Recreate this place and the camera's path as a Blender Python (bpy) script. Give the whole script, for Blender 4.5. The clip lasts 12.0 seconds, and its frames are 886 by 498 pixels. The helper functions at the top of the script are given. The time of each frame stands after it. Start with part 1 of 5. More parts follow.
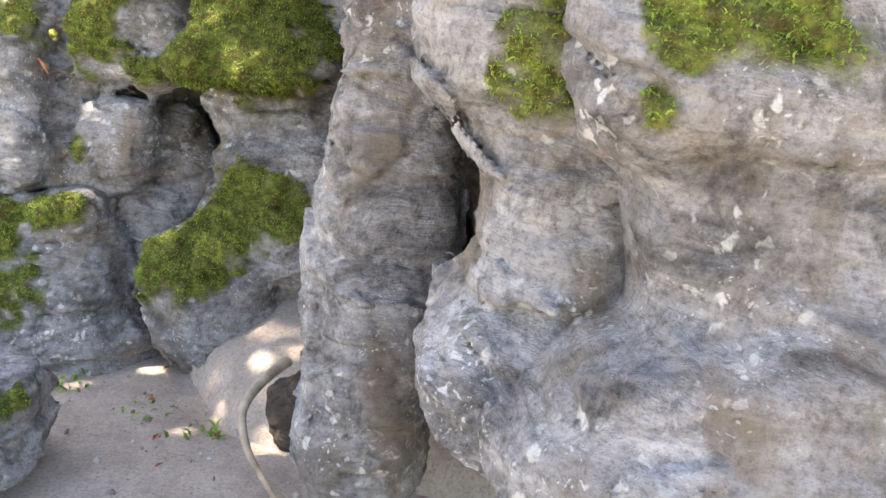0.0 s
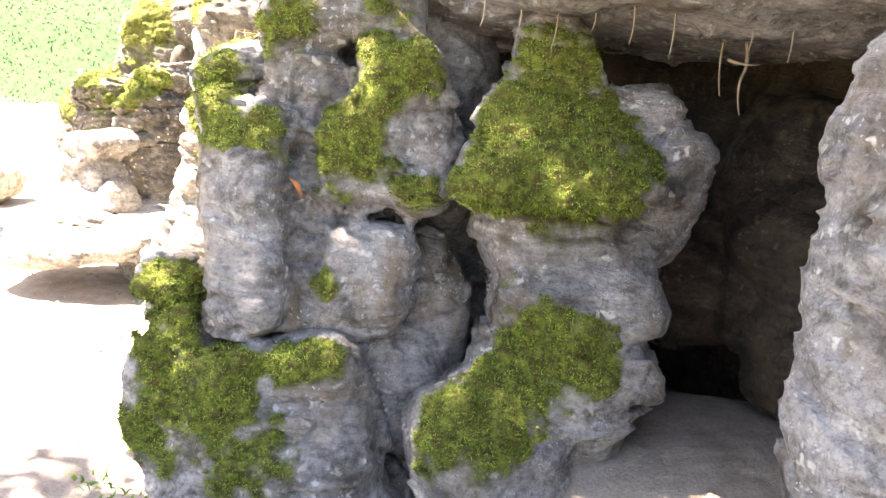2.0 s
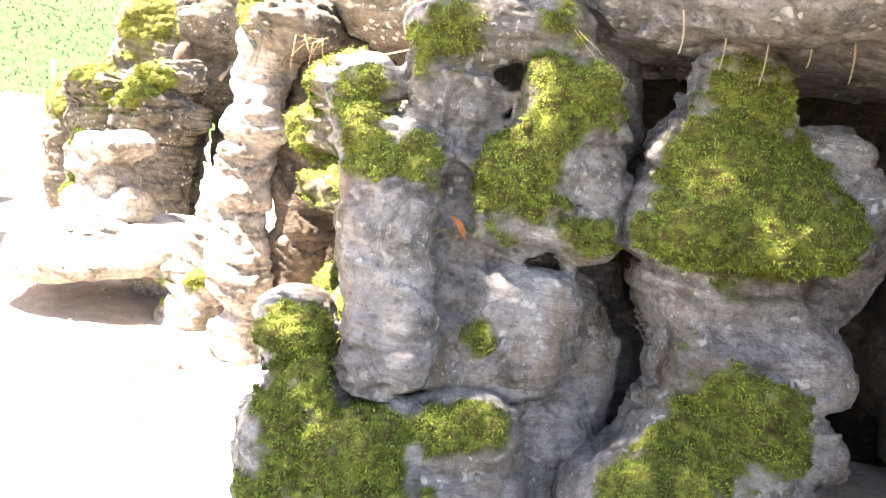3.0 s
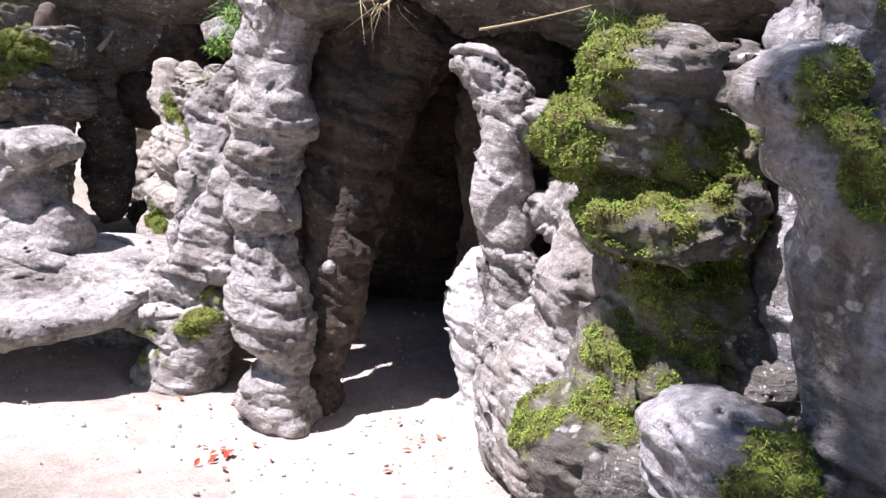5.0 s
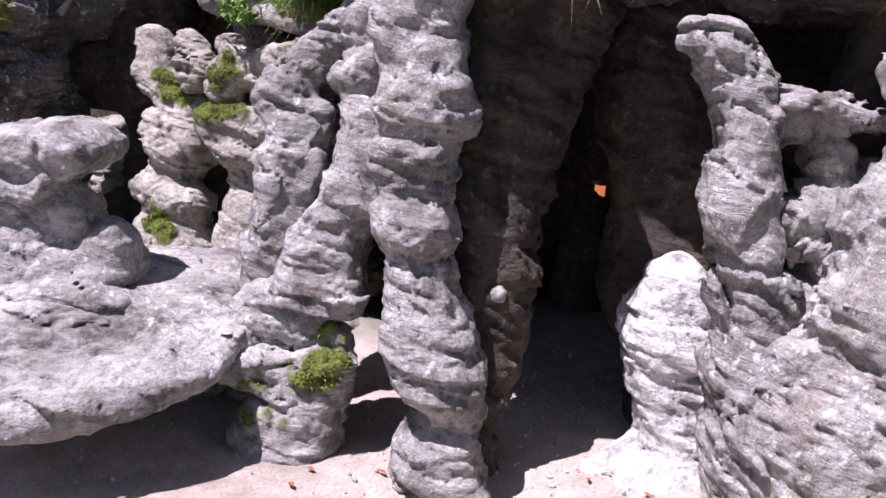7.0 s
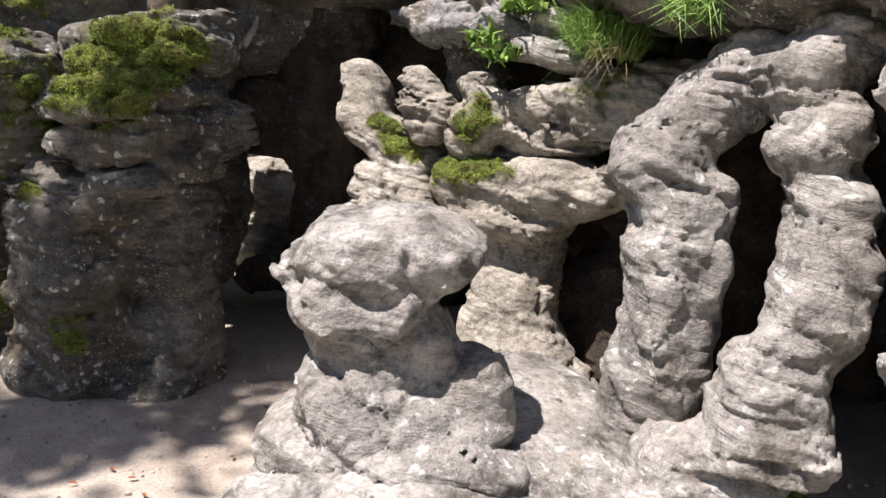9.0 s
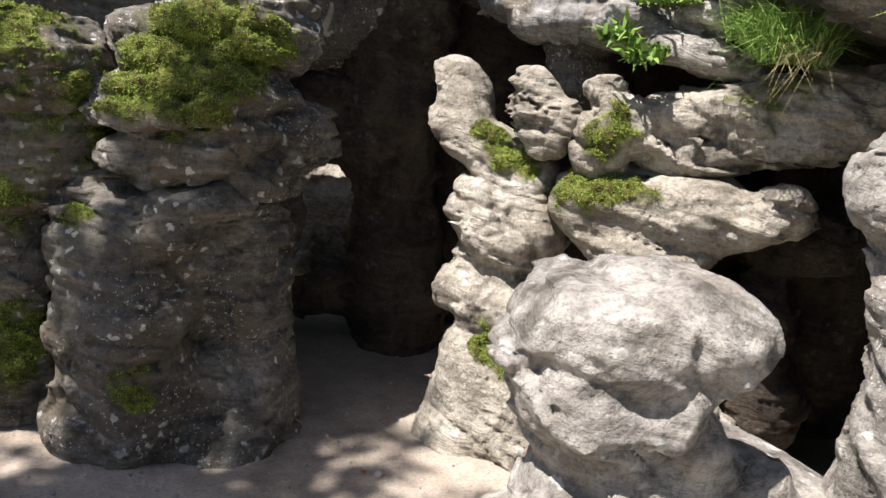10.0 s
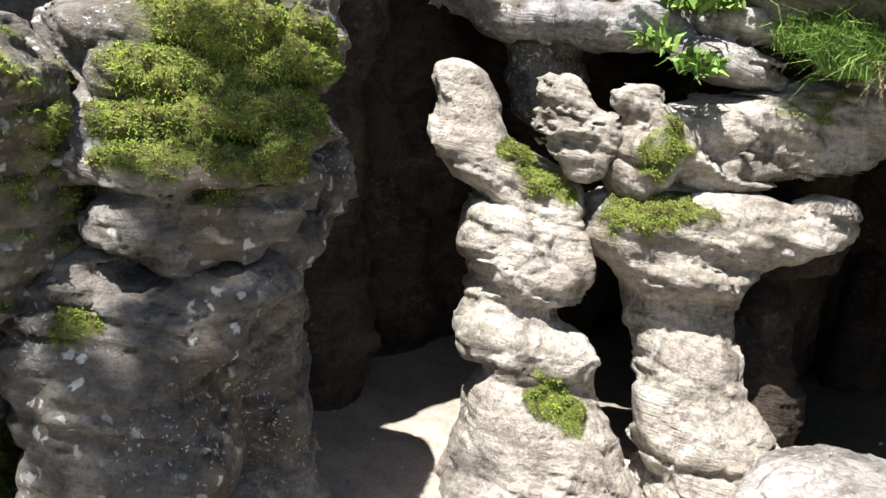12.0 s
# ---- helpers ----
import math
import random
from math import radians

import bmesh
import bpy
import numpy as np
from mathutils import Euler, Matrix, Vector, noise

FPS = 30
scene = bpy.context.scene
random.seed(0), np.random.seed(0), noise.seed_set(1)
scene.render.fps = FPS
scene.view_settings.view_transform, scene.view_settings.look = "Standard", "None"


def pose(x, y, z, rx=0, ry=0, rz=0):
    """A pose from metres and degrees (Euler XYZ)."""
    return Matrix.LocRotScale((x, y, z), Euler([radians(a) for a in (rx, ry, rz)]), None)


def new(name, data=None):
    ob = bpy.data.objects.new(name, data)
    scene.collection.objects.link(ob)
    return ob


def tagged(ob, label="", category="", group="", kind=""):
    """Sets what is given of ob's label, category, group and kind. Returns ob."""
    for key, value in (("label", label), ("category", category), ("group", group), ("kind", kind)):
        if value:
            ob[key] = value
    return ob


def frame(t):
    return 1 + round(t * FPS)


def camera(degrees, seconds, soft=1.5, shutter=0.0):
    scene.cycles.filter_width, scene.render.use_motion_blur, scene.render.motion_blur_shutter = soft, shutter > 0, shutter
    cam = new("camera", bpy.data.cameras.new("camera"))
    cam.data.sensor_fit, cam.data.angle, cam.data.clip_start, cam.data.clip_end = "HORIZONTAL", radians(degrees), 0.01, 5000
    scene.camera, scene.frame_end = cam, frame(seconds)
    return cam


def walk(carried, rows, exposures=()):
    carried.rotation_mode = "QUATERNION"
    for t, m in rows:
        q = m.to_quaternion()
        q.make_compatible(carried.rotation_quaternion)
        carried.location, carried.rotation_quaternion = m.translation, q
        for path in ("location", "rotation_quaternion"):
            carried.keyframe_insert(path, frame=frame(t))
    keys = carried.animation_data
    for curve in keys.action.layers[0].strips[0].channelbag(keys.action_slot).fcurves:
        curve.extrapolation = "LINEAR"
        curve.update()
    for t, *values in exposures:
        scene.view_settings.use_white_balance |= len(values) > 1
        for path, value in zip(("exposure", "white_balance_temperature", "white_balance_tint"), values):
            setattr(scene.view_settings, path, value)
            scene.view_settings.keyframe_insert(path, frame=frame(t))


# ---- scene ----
cam = camera(54.4, 12.0)
METRES, EYE, TILT, LEAN, TURN = 9.5, 1.45, -15.9, -3.4, 0.0
ROWS = [
    (0.0, 0.0, 0.0, 0.0, -0.0, 0.0, -0.0),
    (0.5, -0.0355, 0.0128, 0.0072, 0.78, 1.0, 2.54),
    (1.0, -0.063, 0.0323, 0.0119, 2.75, 1.67, 1.91),
    (1.5, -0.0904, 0.0497, 0.0197, 1.49, 3.27, -1.48),
    (2.0, -0.1301, 0.0607, 0.0266, -3.71, 5.16, 0.8),
    (2.5, -0.1628, 0.0774, 0.0338, -5.89, 5.26, 0.89),
    (3.0, -0.1972, 0.1018, 0.0428, -7.94, 5.56, -1.03),
    (3.5, -0.2362, 0.1338, 0.052, -14.34, 4.28, 0.99),
    (5.5, -0.3481, 0.27, 0.0948, -24.84, 2.14, 4.52),
    (6.0, -0.3714, 0.302, 0.1045, -28.58, 1.84, 4.73),
    (6.5, -0.3903, 0.3286, 0.1122, -32.04, 0.95, 5.31),
    (7.0, -0.4023, 0.3605, 0.119, -32.84, -1.12, 6.56),
    (7.5, -0.4223, 0.3957, 0.1297, -32.5, -0.86, 7.88),
    (9.5, -0.475, 0.5548, 0.183, -34.74, -0.89, 6.4),
    (10.0, -0.4841, 0.5976, 0.1954, -37.15, -2.19, 6.57),
    (10.5, -0.4946, 0.6392, 0.2077, -42.26, -4.37, 5.9),
    (11.0, -0.5064, 0.6757, 0.2205, -49.48, -7.0, 8.05),
    (11.5, -0.5168, 0.7132, 0.2298, -55.58, -8.86, 9.19),
    (12.0, -0.5326, 0.7475, 0.2438, -63.55, -9.04, 9.41),
]
EXPOSURES = [
    (0.0, 3.75, 7350, 20), (3.0, 3.9, 7450, 24), (3.6, 3.1, 6900, 24), (5.4, 1.15, 5650, 32), (7.7, 0.92, 5600, 38), (9.4, 0.95, 6350, 17), (12.0, 1.4, 6050, 16),
]
walk(cam, [(t, pose(0, 0, EYE, TILT, LEAN, TURN) @ pose(METRES * x, METRES * y, METRES * z, 90 + pitch, roll, yaw)) for t, x, y, z, yaw, pitch, roll in ROWS], EXPOSURES)

# ---- light ----
SUN_TRAVEL = Vector((0.86, -0.12, -1.85)).normalized()
sun = new("sun", bpy.data.lights.new("sun", "SUN"))
sun.data.energy, sun.data.angle, sun.data.color = 5.0, radians(0.55), (1.0, 0.95, 0.86)
sun.matrix_world = Matrix.Translation((-8, 6, 14)) @ SUN_TRAVEL.to_track_quat("-Z", "Y").to_matrix().to_4x4()
world = bpy.data.worlds.new("world")
scene.world = world
world.use_nodes = True
wt = world.node_tree
sky = wt.nodes.new("ShaderNodeTexSky")
sky.sky_type, sky.sun_disc = "NISHITA", False
sky.sun_elevation = math.asin(-SUN_TRAVEL.z)
sky.sun_rotation = math.atan2(-SUN_TRAVEL.x, -SUN_TRAVEL.y)
wt.links.new(sky.outputs["Color"], wt.nodes["Background"].inputs["Color"])
wt.nodes["Background"].inputs["Strength"].default_value = 0.050


# ---- materials ----
def material(name, rough=0.85):
    m = bpy.data.materials.new(name)
    m.use_nodes = True
    nt = m.node_tree
    bsdf = nt.nodes["Principled BSDF"]
    bsdf.inputs["Roughness"].default_value = rough
    bsdf.inputs["Specular IOR Level"].default_value = 0.3
    return m, nt, bsdf


def node(nt, kind, **values):
    n = nt.nodes.new(kind)
    for key, value in values.items():
        n.inputs[key.replace("_", " ")].default_value = value
    return n


def coords(nt, scale=(1, 1, 1)):
    geo = nt.nodes.new("ShaderNodeNewGeometry")
    mp = nt.nodes.new("ShaderNodeMapping")
    mp.inputs["Scale"].default_value = scale
    nt.links.new(geo.outputs["Position"], mp.inputs["Vector"])
    return mp.outputs["Vector"]


def noise_tex(nt, vec, scale, detail=6, rough=0.6, distort=0.0):
    n = node(nt, "ShaderNodeTexNoise", Scale=scale, Detail=detail, Roughness=rough, Distortion=distort)
    nt.links.new(vec, n.inputs["Vector"])
    return n.outputs["Fac"]


def ramp(nt, fac, stops):
    r = nt.nodes.new("ShaderNodeValToRGB")
    e = r.color_ramp.elements
    while len(e) < len(stops):
        e.new(0.5)
    for el, (p, c) in zip(e, stops):
        el.position, el.color = p, (*c, 1) if len(c) == 3 else c
    nt.links.new(fac, r.inputs["Fac"])
    return r.outputs["Color"]


def mix(nt, fac, a, b, blend="MIX"):
    n = nt.nodes.new("ShaderNodeMix")
    n.data_type, n.blend_type = "RGBA", blend
    for sock, value in ((n.inputs[0], fac), (n.inputs[6], a), (n.inputs[7], b)):
        if hasattr(value, "is_linked"):
            nt.links.new(value, sock)
        elif isinstance(value, (int, float)):
            sock.default_value = value
        else:
            sock.default_value = (*value, 1)
    return n.outputs[2]


def bump(nt, bsdf, height, strength=0.5, distance=0.01, after=None):
    b = node(nt, "ShaderNodeBump", Strength=strength, Distance=distance)
    nt.links.new(height, b.inputs["Height"])
    if after:
        nt.links.new(after, b.inputs["Normal"])
    nt.links.new(b.outputs["Normal"], bsdf.inputs["Normal"])
    return b.outputs["Normal"]


def rock_material(name, dark, mid, pale, lichen=0.5, stain=0.5):
    m, nt, bsdf = material(name, 0.9)
    v = coords(nt)
    layered = coords(nt, (2.2, 2.2, 11.0))
    broad = noise_tex(nt, v, 2.6, 5, 0.6, 0.4)
    grain = noise_tex(nt, v, 46.0, 5, 0.7)
    bands = noise_tex(nt, layered, 2.4, 7, 0.65, 0.6)
    tone = mix(nt, 0.5, broad, bands)
    col = ramp(nt, tone, [(0.30, dark), (0.5, mid), (0.68, pale)])
    speck = ramp(nt, grain, [(0.30, (0.42, 0.42, 0.42)), (0.5, (1, 1, 1)), (0.75, (1.25, 1.25, 1.22))])
    col = mix(nt, 0.85, col, speck, "MULTIPLY")
    dust = ramp(nt, noise_tex(nt, v, 150.0, 3, 0.7), [(0.33, (0.35, 0.34, 0.33)), (0.47, (1, 1, 1)), (0.62, (1, 1, 1)), (0.72, (1.5, 1.48, 1.42))])
    col = mix(nt, 0.45, col, dust, "MULTIPLY")
    # ochre and dark water stains
    st = ramp(nt, noise_tex(nt, coords(nt, (3.0, 3.0, 0.9)), 1.7, 6, 0.6), [(0.50, (0, 0, 0)), (0.66, (stain, stain, stain))])
    col = mix(nt, st, col, mix(nt, broad, (0.07, 0.062, 0.052), (0.22, 0.165, 0.09)))
    # pale lichen crusts
    vor = node(nt, "ShaderNodeTexVoronoi", Scale=19.0, Randomness=1.0)
    warp = nt.nodes.new("ShaderNodeVectorMath")
    nt.links.new(v, warp.inputs[0])
    wn = node(nt, "ShaderNodeTexNoise", Scale=20.0, Detail=3.0)
    nt.links.new(v, wn.inputs["Vector"])
    sc = nt.nodes.new("ShaderNodeVectorMath")
    sc.operation = "SCALE"
    sc.inputs["Scale"].default_value = 0.09
    nt.links.new(wn.outputs["Color"], sc.inputs[0])
    nt.links.new(sc.outputs[0], warp.inputs[1])
    nt.links.new(warp.outputs[0], vor.inputs["Vector"])
    spot = ramp(nt, vor.outputs["Distance"], [(0.20, (1, 1, 1)), (0.30, (0, 0, 0))])
    patch = ramp(nt, noise_tex(nt, v, 4.3, 3, 0.5), [(0.48, (0, 0, 0)), (0.58, (lichen, lichen, lichen))])
    col = mix(nt, mix(nt, 1.0, spot, patch, "MULTIPLY"), col, (0.62, 0.63, 0.58))
    fleck = node(nt, "ShaderNodeTexVoronoi", Scale=52.0, Randomness=1.0)
    nt.links.new(warp.outputs[0], fleck.inputs["Vector"])
    dots = ramp(nt, fleck.outputs["Distance"], [(0.16, (1, 1, 1)), (0.24, (0, 0, 0))])
    spread = ramp(nt, noise_tex(nt, v, 2.2, 4, 0.6), [(0.46, (0, 0, 0)), (0.60, (lichen, lichen, lichen))])
    col = mix(nt, mix(nt, 1.0, dots, spread, "MULTIPLY"), col, (0.66, 0.66, 0.62))
    grime = ramp(nt, noise_tex(nt, v, 5.5, 7, 0.72, 0.8), [(0.36, (0.34, 0.33, 0.31)), (0.50, (1, 1, 1))])
    col = mix(nt, 0.9, col, grime, "MULTIPLY")
    # moss film where moss grows
    at = nt.nodes.new("ShaderNodeAttribute")
    at.attribute_name = "moss"
    mn = noise_tex(nt, v, 30.0, 5, 0.7)
    mcol = ramp(nt, mn, [(0.32, (0.075, 0.045, 0.014)), (0.45, (0.07, 0.066, 0.014)), (0.55, (0.12, 0.135, 0.024)), (0.7, (0.21, 0.23, 0.035))])
    col = mix(nt, at.outputs["Fac"], col, mcol)
    nt.links.new(col, bsdf.inputs["Base Color"])
    # fine bedding lines that dip with the strata
    split, dip, flow = nt.nodes.new("ShaderNodeSeparateXYZ"), nt.nodes.new("ShaderNodeVectorMath"), nt.nodes.new("ShaderNodeCombineXYZ")
    dip.operation = "DOT_PRODUCT"
    dip.inputs[1].default_value = (0.14, -0.09, 1.0)
    nt.links.new(v, split.inputs[0])
    nt.links.new(v, dip.inputs[0])
    sway = nt.nodes.new("ShaderNodeMath")
    sway.operation, sway.inputs[1].default_value = "MULTIPLY_ADD", 0.12
    nt.links.new(noise_tex(nt, v, 2.6, 3, 0.5), sway.inputs[0])
    nt.links.new(dip.outputs["Value"], sway.inputs[2])
    rise = nt.nodes.new("ShaderNodeMath")
    rise.operation, rise.inputs[1].default_value = "MULTIPLY", 14.0
    nt.links.new(sway.outputs[0], rise.inputs[0])
    nt.links.new(split.outputs["X"], flow.inputs["X"])
    nt.links.new(split.outputs["Y"], flow.inputs["Y"])
    nt.links.new(rise.outputs[0], flow.inputs["Z"])
    lines = noise_tex(nt, flow.outputs[0], 5.0, 6, 0.62, 0.3)
    share = ramp(nt, noise_tex(nt, v, 3.1, 3, 0.5), [(0.40, (0.12, 0.12, 0.12)), (0.62, (0.52, 0.52, 0.52))])
    fine = mix(nt, share, mix(nt, 0.5, grain, noise_tex(nt, coords(nt, (1, 1, 2.0)), 24.0, 8, 0.7, 0.4)), lines)
    first = node(nt, "ShaderNodeBump", Strength=1.0, Distance=0.028)
    nt.links.new(fine, first.inputs["Height"])
    pits = node(nt, "ShaderNodeTexVoronoi", Scale=60.0)
    nt.links.new(warp.outputs[0], pits.inputs["Vector"])
    bump(nt, bsdf, ramp(nt, pits.outputs["Distance"], [(0.0, (0, 0, 0)), (0.35, (1, 1, 1))]), 0.35, 0.005, first.outputs["Normal"])
    return m


GREY = rock_material("weathered_grey_sandstone", (0.11, 0.107, 0.102), (0.29, 0.282, 0.27), (0.50, 0.49, 0.47), 0.8, 0.75)
PALE = rock_material("pale_sandstone", (0.14, 0.129, 0.114), (0.35, 0.328, 0.294), (0.56, 0.532, 0.477), 0.75, 0.4)
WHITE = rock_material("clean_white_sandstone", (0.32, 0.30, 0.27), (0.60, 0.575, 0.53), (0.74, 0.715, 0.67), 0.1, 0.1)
BUFF = rock_material("buff_sandstone", (0.17, 0.15, 0.115), (0.40, 0.365, 0.30), (0.60, 0.56, 0.475), 0.45, 0.35)
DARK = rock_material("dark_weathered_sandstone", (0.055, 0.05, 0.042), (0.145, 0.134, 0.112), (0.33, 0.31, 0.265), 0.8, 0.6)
# Brown sandstone cut near black, so its colour carries the shade of the caves.
CAVE_SHADE = rock_material("cave_sandstone_shade_darkened", (0.03, 0.023, 0.017), (0.062, 0.048, 0.036), (0.115, 0.092, 0.067), 0.1, 0.5)


def ground_material():
    m, nt, bsdf = material("trodden_sandy_ground", 0.95)
    v = coords(nt)
    a, b, c = noise_tex(nt, v, 1.1, 5, 0.6), noise_tex(nt, v, 9.0, 6, 0.65), noise_tex(nt, v, 85.0, 5, 0.75)
    col = ramp(nt, mix(nt, 0.45, a, b), [(0.32, (0.25, 0.205, 0.162)), (0.5, (0.41, 0.35, 0.285)), (0.68, (0.54, 0.48, 0.405))])
    col = mix(nt, 0.7, col, ramp(nt, c, [(0.32, (0.45, 0.43, 0.41)), (0.5, (1, 1, 1)), (0.7, (1.25, 1.24, 1.2))]), "MULTIPLY")
    at = nt.nodes.new("ShaderNodeAttribute")
    at.attribute_name = "grass"
    g = ramp(nt, noise_tex(nt, v, 7.0, 8, 0.75), [(0.3, (0.012, 0.032, 0.010)), (0.5, (0.022, 0.058, 0.017)), (0.7, (0.04, 0.085, 0.028))])
    col = mix(nt, at.outputs["Fac"], col, g)
    nt.links.new(col, bsdf.inputs["Base Color"])
    bump(nt, bsdf, mix(nt, 0.4, b, c), 0.8, 0.02)
    return m


GROUND = ground_material()


def plain(name, stops, scale=12.0, rough=0.8, bumped=0.3, per_island=False):
    m, nt, bsdf = material(name, rough)
    fac = noise_tex(nt, coords(nt), scale, 5, 0.65)
    if per_island:
        geo = nt.nodes.new("ShaderNodeNewGeometry")
        fac = mix(nt, 0.4, fac, geo.outputs["Random Per Island"])
    nt.links.new(ramp(nt, fac, stops), bsdf.inputs["Base Color"])
    bump(nt, bsdf, fac, bumped, 0.005)
    return m


MOSS = plain("bright_moss", [(0.25, (0.05, 0.05, 0.009)), (0.5, (0.14, 0.21, 0.024)), (0.78, (0.32, 0.43, 0.06))], 9.0, 0.9, per_island=True)
GRASS = plain("grass_blades", [(0.2, (0.05, 0.10, 0.015)), (0.5, (0.13, 0.24, 0.035)), (0.8, (0.27, 0.36, 0.09))], 3.0, 0.6, per_island=True)
LAWN = plain("lawn_blades", [(0.2, (0.012, 0.034, 0.011)), (0.8, (0.034, 0.078, 0.025))], 3.0, 0.6, per_island=True)
STRAW = plain("dry_grass", [(0.2, (0.20, 0.15, 0.07)), (0.8, (0.48, 0.40, 0.22))], 3.0, 0.7, per_island=True)
LEAF = plain("tree_leaves", [(0.2, (0.03, 0.06, 0.012)), (0.8, (0.09, 0.15, 0.03))], 1.0, 0.6, per_island=True)
BARK = plain("bark", [(0.3, (0.05, 0.038, 0.028)), (0.7, (0.17, 0.13, 0.095))], 14.0, 0.95, bumped=0.8)
ROOT = plain("dry_root", [(0.3, (0.24, 0.19, 0.13)), (0.7, (0.50, 0.43, 0.32))], 20.0, 0.85)
DEAD_LEAF = plain("dead_leaf", [(0.3, (0.16, 0.05, 0.018)), (0.7, (0.36, 0.14, 0.05))], 30.0, 0.7)
RED = plain("red_petals", [(0.3, (0.40, 0.03, 0.015)), (0.7, (0.62, 0.09, 0.04))], 30.0, 0.6)
TIN = plain("grey_painted_metal", [(0.3, (0.16, 0.17, 0.17)), (0.7, (0.34, 0.35, 0.34))], 18.0, 0.5)


# ---- building helpers ----
def hashed(i, j, k, seed):
    n = (i * 374761393 + j * 668265263 + k * 2147483647 + seed * 974634777) & 0xFFFFFFFF
    n = ((n ^ (n >> 13)) * 1274126177) & 0xFFFFFFFF
    n = ((n ^ (n >> 16)) * 2246822519) & 0xFFFFFFFF
    return ((n ^ (n >> 15)) & 0xFFFFFF).astype(np.float32) / 0xFFFFFF


def value_noise(p, seed):
    """Smooth noise in -1..1 at the rows of p."""
    b = np.floor(p).astype(np.int64)
    f = (p - b).astype(np.float32)
    f = f * f * f * (f * (f * 6 - 15) + 10)
    i, j, k = b.T
    out = 0
    for di in (0, 1):
        wi = f[:, 0] if di else 1 - f[:, 0]
        for dj in (0, 1):
            wj = f[:, 1] if dj else 1 - f[:, 1]
            for dk in (0, 1):
                wk = f[:, 2] if dk else 1 - f[:, 2]
                out = out + wi * wj * wk * hashed(i + di, j + dj, k + dk, seed)
    return out * 2 - 1


def plates(p, seed, across, upward):
    """Broken flat pieces of stone: every piece stands out by its own amount and tilts its own way."""
    q = p * np.array((across, across, upward), dtype=np.float32)
    base = np.floor(q - 0.5).astype(np.int64)
    best = np.full(len(q), 9.0, np.float32)
    out = np.zeros(len(q), np.float32)
    for di in (0, 1):
        for dj in (0, 1):
            for dk in (0, 1):
                i, j, k = (base + np.array((di, dj, dk))).T
                h = [hashed(i, j, k, seed + n) for n in range(3)]
                d = q - np.stack((i + h[0], j + h[1], k + h[2]), 1)
                r = (d * d).sum(1)
                tilt = d[:, 0] * (h[1] - 0.5) + d[:, 1] * (h[2] - 0.5) + d[:, 2] * (h[0] - 0.35)
                near = r < best
                best = np.where(near, r, best)
                out = np.where(near, (h[0] + h[1] + h[2] - 1.5) * 0.6 + 1.5 * tilt, out)
    return out


def relief(p, seed, layers, rough):
    """How far weathered stone stands in or out: lumps, bedding lips, broken plates, creases and pits, in metres."""
    warp = value_noise(p * 1.7, seed + 1)
    w3 = 0.6 * warp[:, None]
    lump = 0.5 - np.abs(value_noise(p * 3.2 + w3, seed + 2))
    s = p[:, 2] + 0.10 * warp + 0.015 * value_noise(p * 6.0, seed + 9) + 0.14 * p[:, 0] - 0.09 * p[:, 1]
    bent = np.stack((p[:, 0], p[:, 1], s), 1).astype(np.float32)
    keep = np.clip(0.55 + 0.9 * value_noise(p * 2.7, 15), 0.1, 1.2)

    def ledges(step, salt):
        """Beds that swell downward to a lip and are cut back under it."""
        k = s / step + 0.45 * value_noise(p * 2.4, salt)
        row = np.floor(k)
        up = k - row
        n = value_noise(np.stack((p[:, 0] * 3.5, p[:, 1] * 3.5, row * 3.7), 1), salt + 1)
        lip = np.clip(up * 7, 0, 1)
        return (0.8 * n + 0.45 * (1 - up)) * lip - 0.75 * (1 - lip)

    beds = ledges(0.16, 33) * 0.022 + ledges(0.058, 21) * 0.017 + ledges(0.024, 27) * 0.007
    flat = np.stack((p[:, 0] * 2.2, p[:, 1] * 2.2, s * 6.0), 1)
    crease = np.maximum(1 - np.abs(value_noise(flat + w3, seed + 5)) * 12, 0)
    pits = np.minimum(value_noise(p * 30.0, seed + 6), 0.25)
    broken = 0.026 * plates(bent, seed + 31, 3.0, 5.5) + 0.018 * plates(bent, seed + 41, 7.5, 17.0)
    total = (rough * (0.022 * lump + 0.006 * pits - 0.018 * crease + broken)
             + layers * beds * keep)
    return 0.072 * np.tanh(total / 0.072)


def field(pts, blobs, soft):
    """Signed distance to rounded masses (x, y, z, radii, turn, lean, squareness, taper) that flow into one another."""
    d = None
    for x, y, z, rx, ry, rz, turn, lean, *form in blobs:
        power, taper = form or (2.5, 0.0)
        r = np.array(Euler((0, radians(lean), radians(turn))).to_matrix(), dtype=np.float32)
        away = pts - np.array((x, y, z), dtype=np.float32)
        far = np.sqrt((away * away).sum(1))
        reach = max(rx, ry, rz) * 1.35
        e = far - reach
        close = e < 0.16 + soft
        q = away[close] @ r
        if taper:
            wide = np.clip(1 + taper * np.clip(q[:, 2] / rz, -1.2, 1.2), 0.15, 3)
            q[:, 0] /= wide
            q[:, 1] /= wide
        s = np.array((rx, ry, rz), dtype=np.float32)
        a = np.abs(q) / s + 1e-5
        k = (a ** power).sum(1) ** (1 / power)
        steep = np.sqrt((((a / k[:, None]) ** (power - 1) / s) ** 2).sum(1))
        e[close] = (k - 1) / steep
        if d is None:
            d = e
        else:
            h = np.clip(0.5 + 0.5 * (d - e) / soft, 0, 1)
            d = d * (1 - h) + e * h - soft * h * (1 - h)
    return d


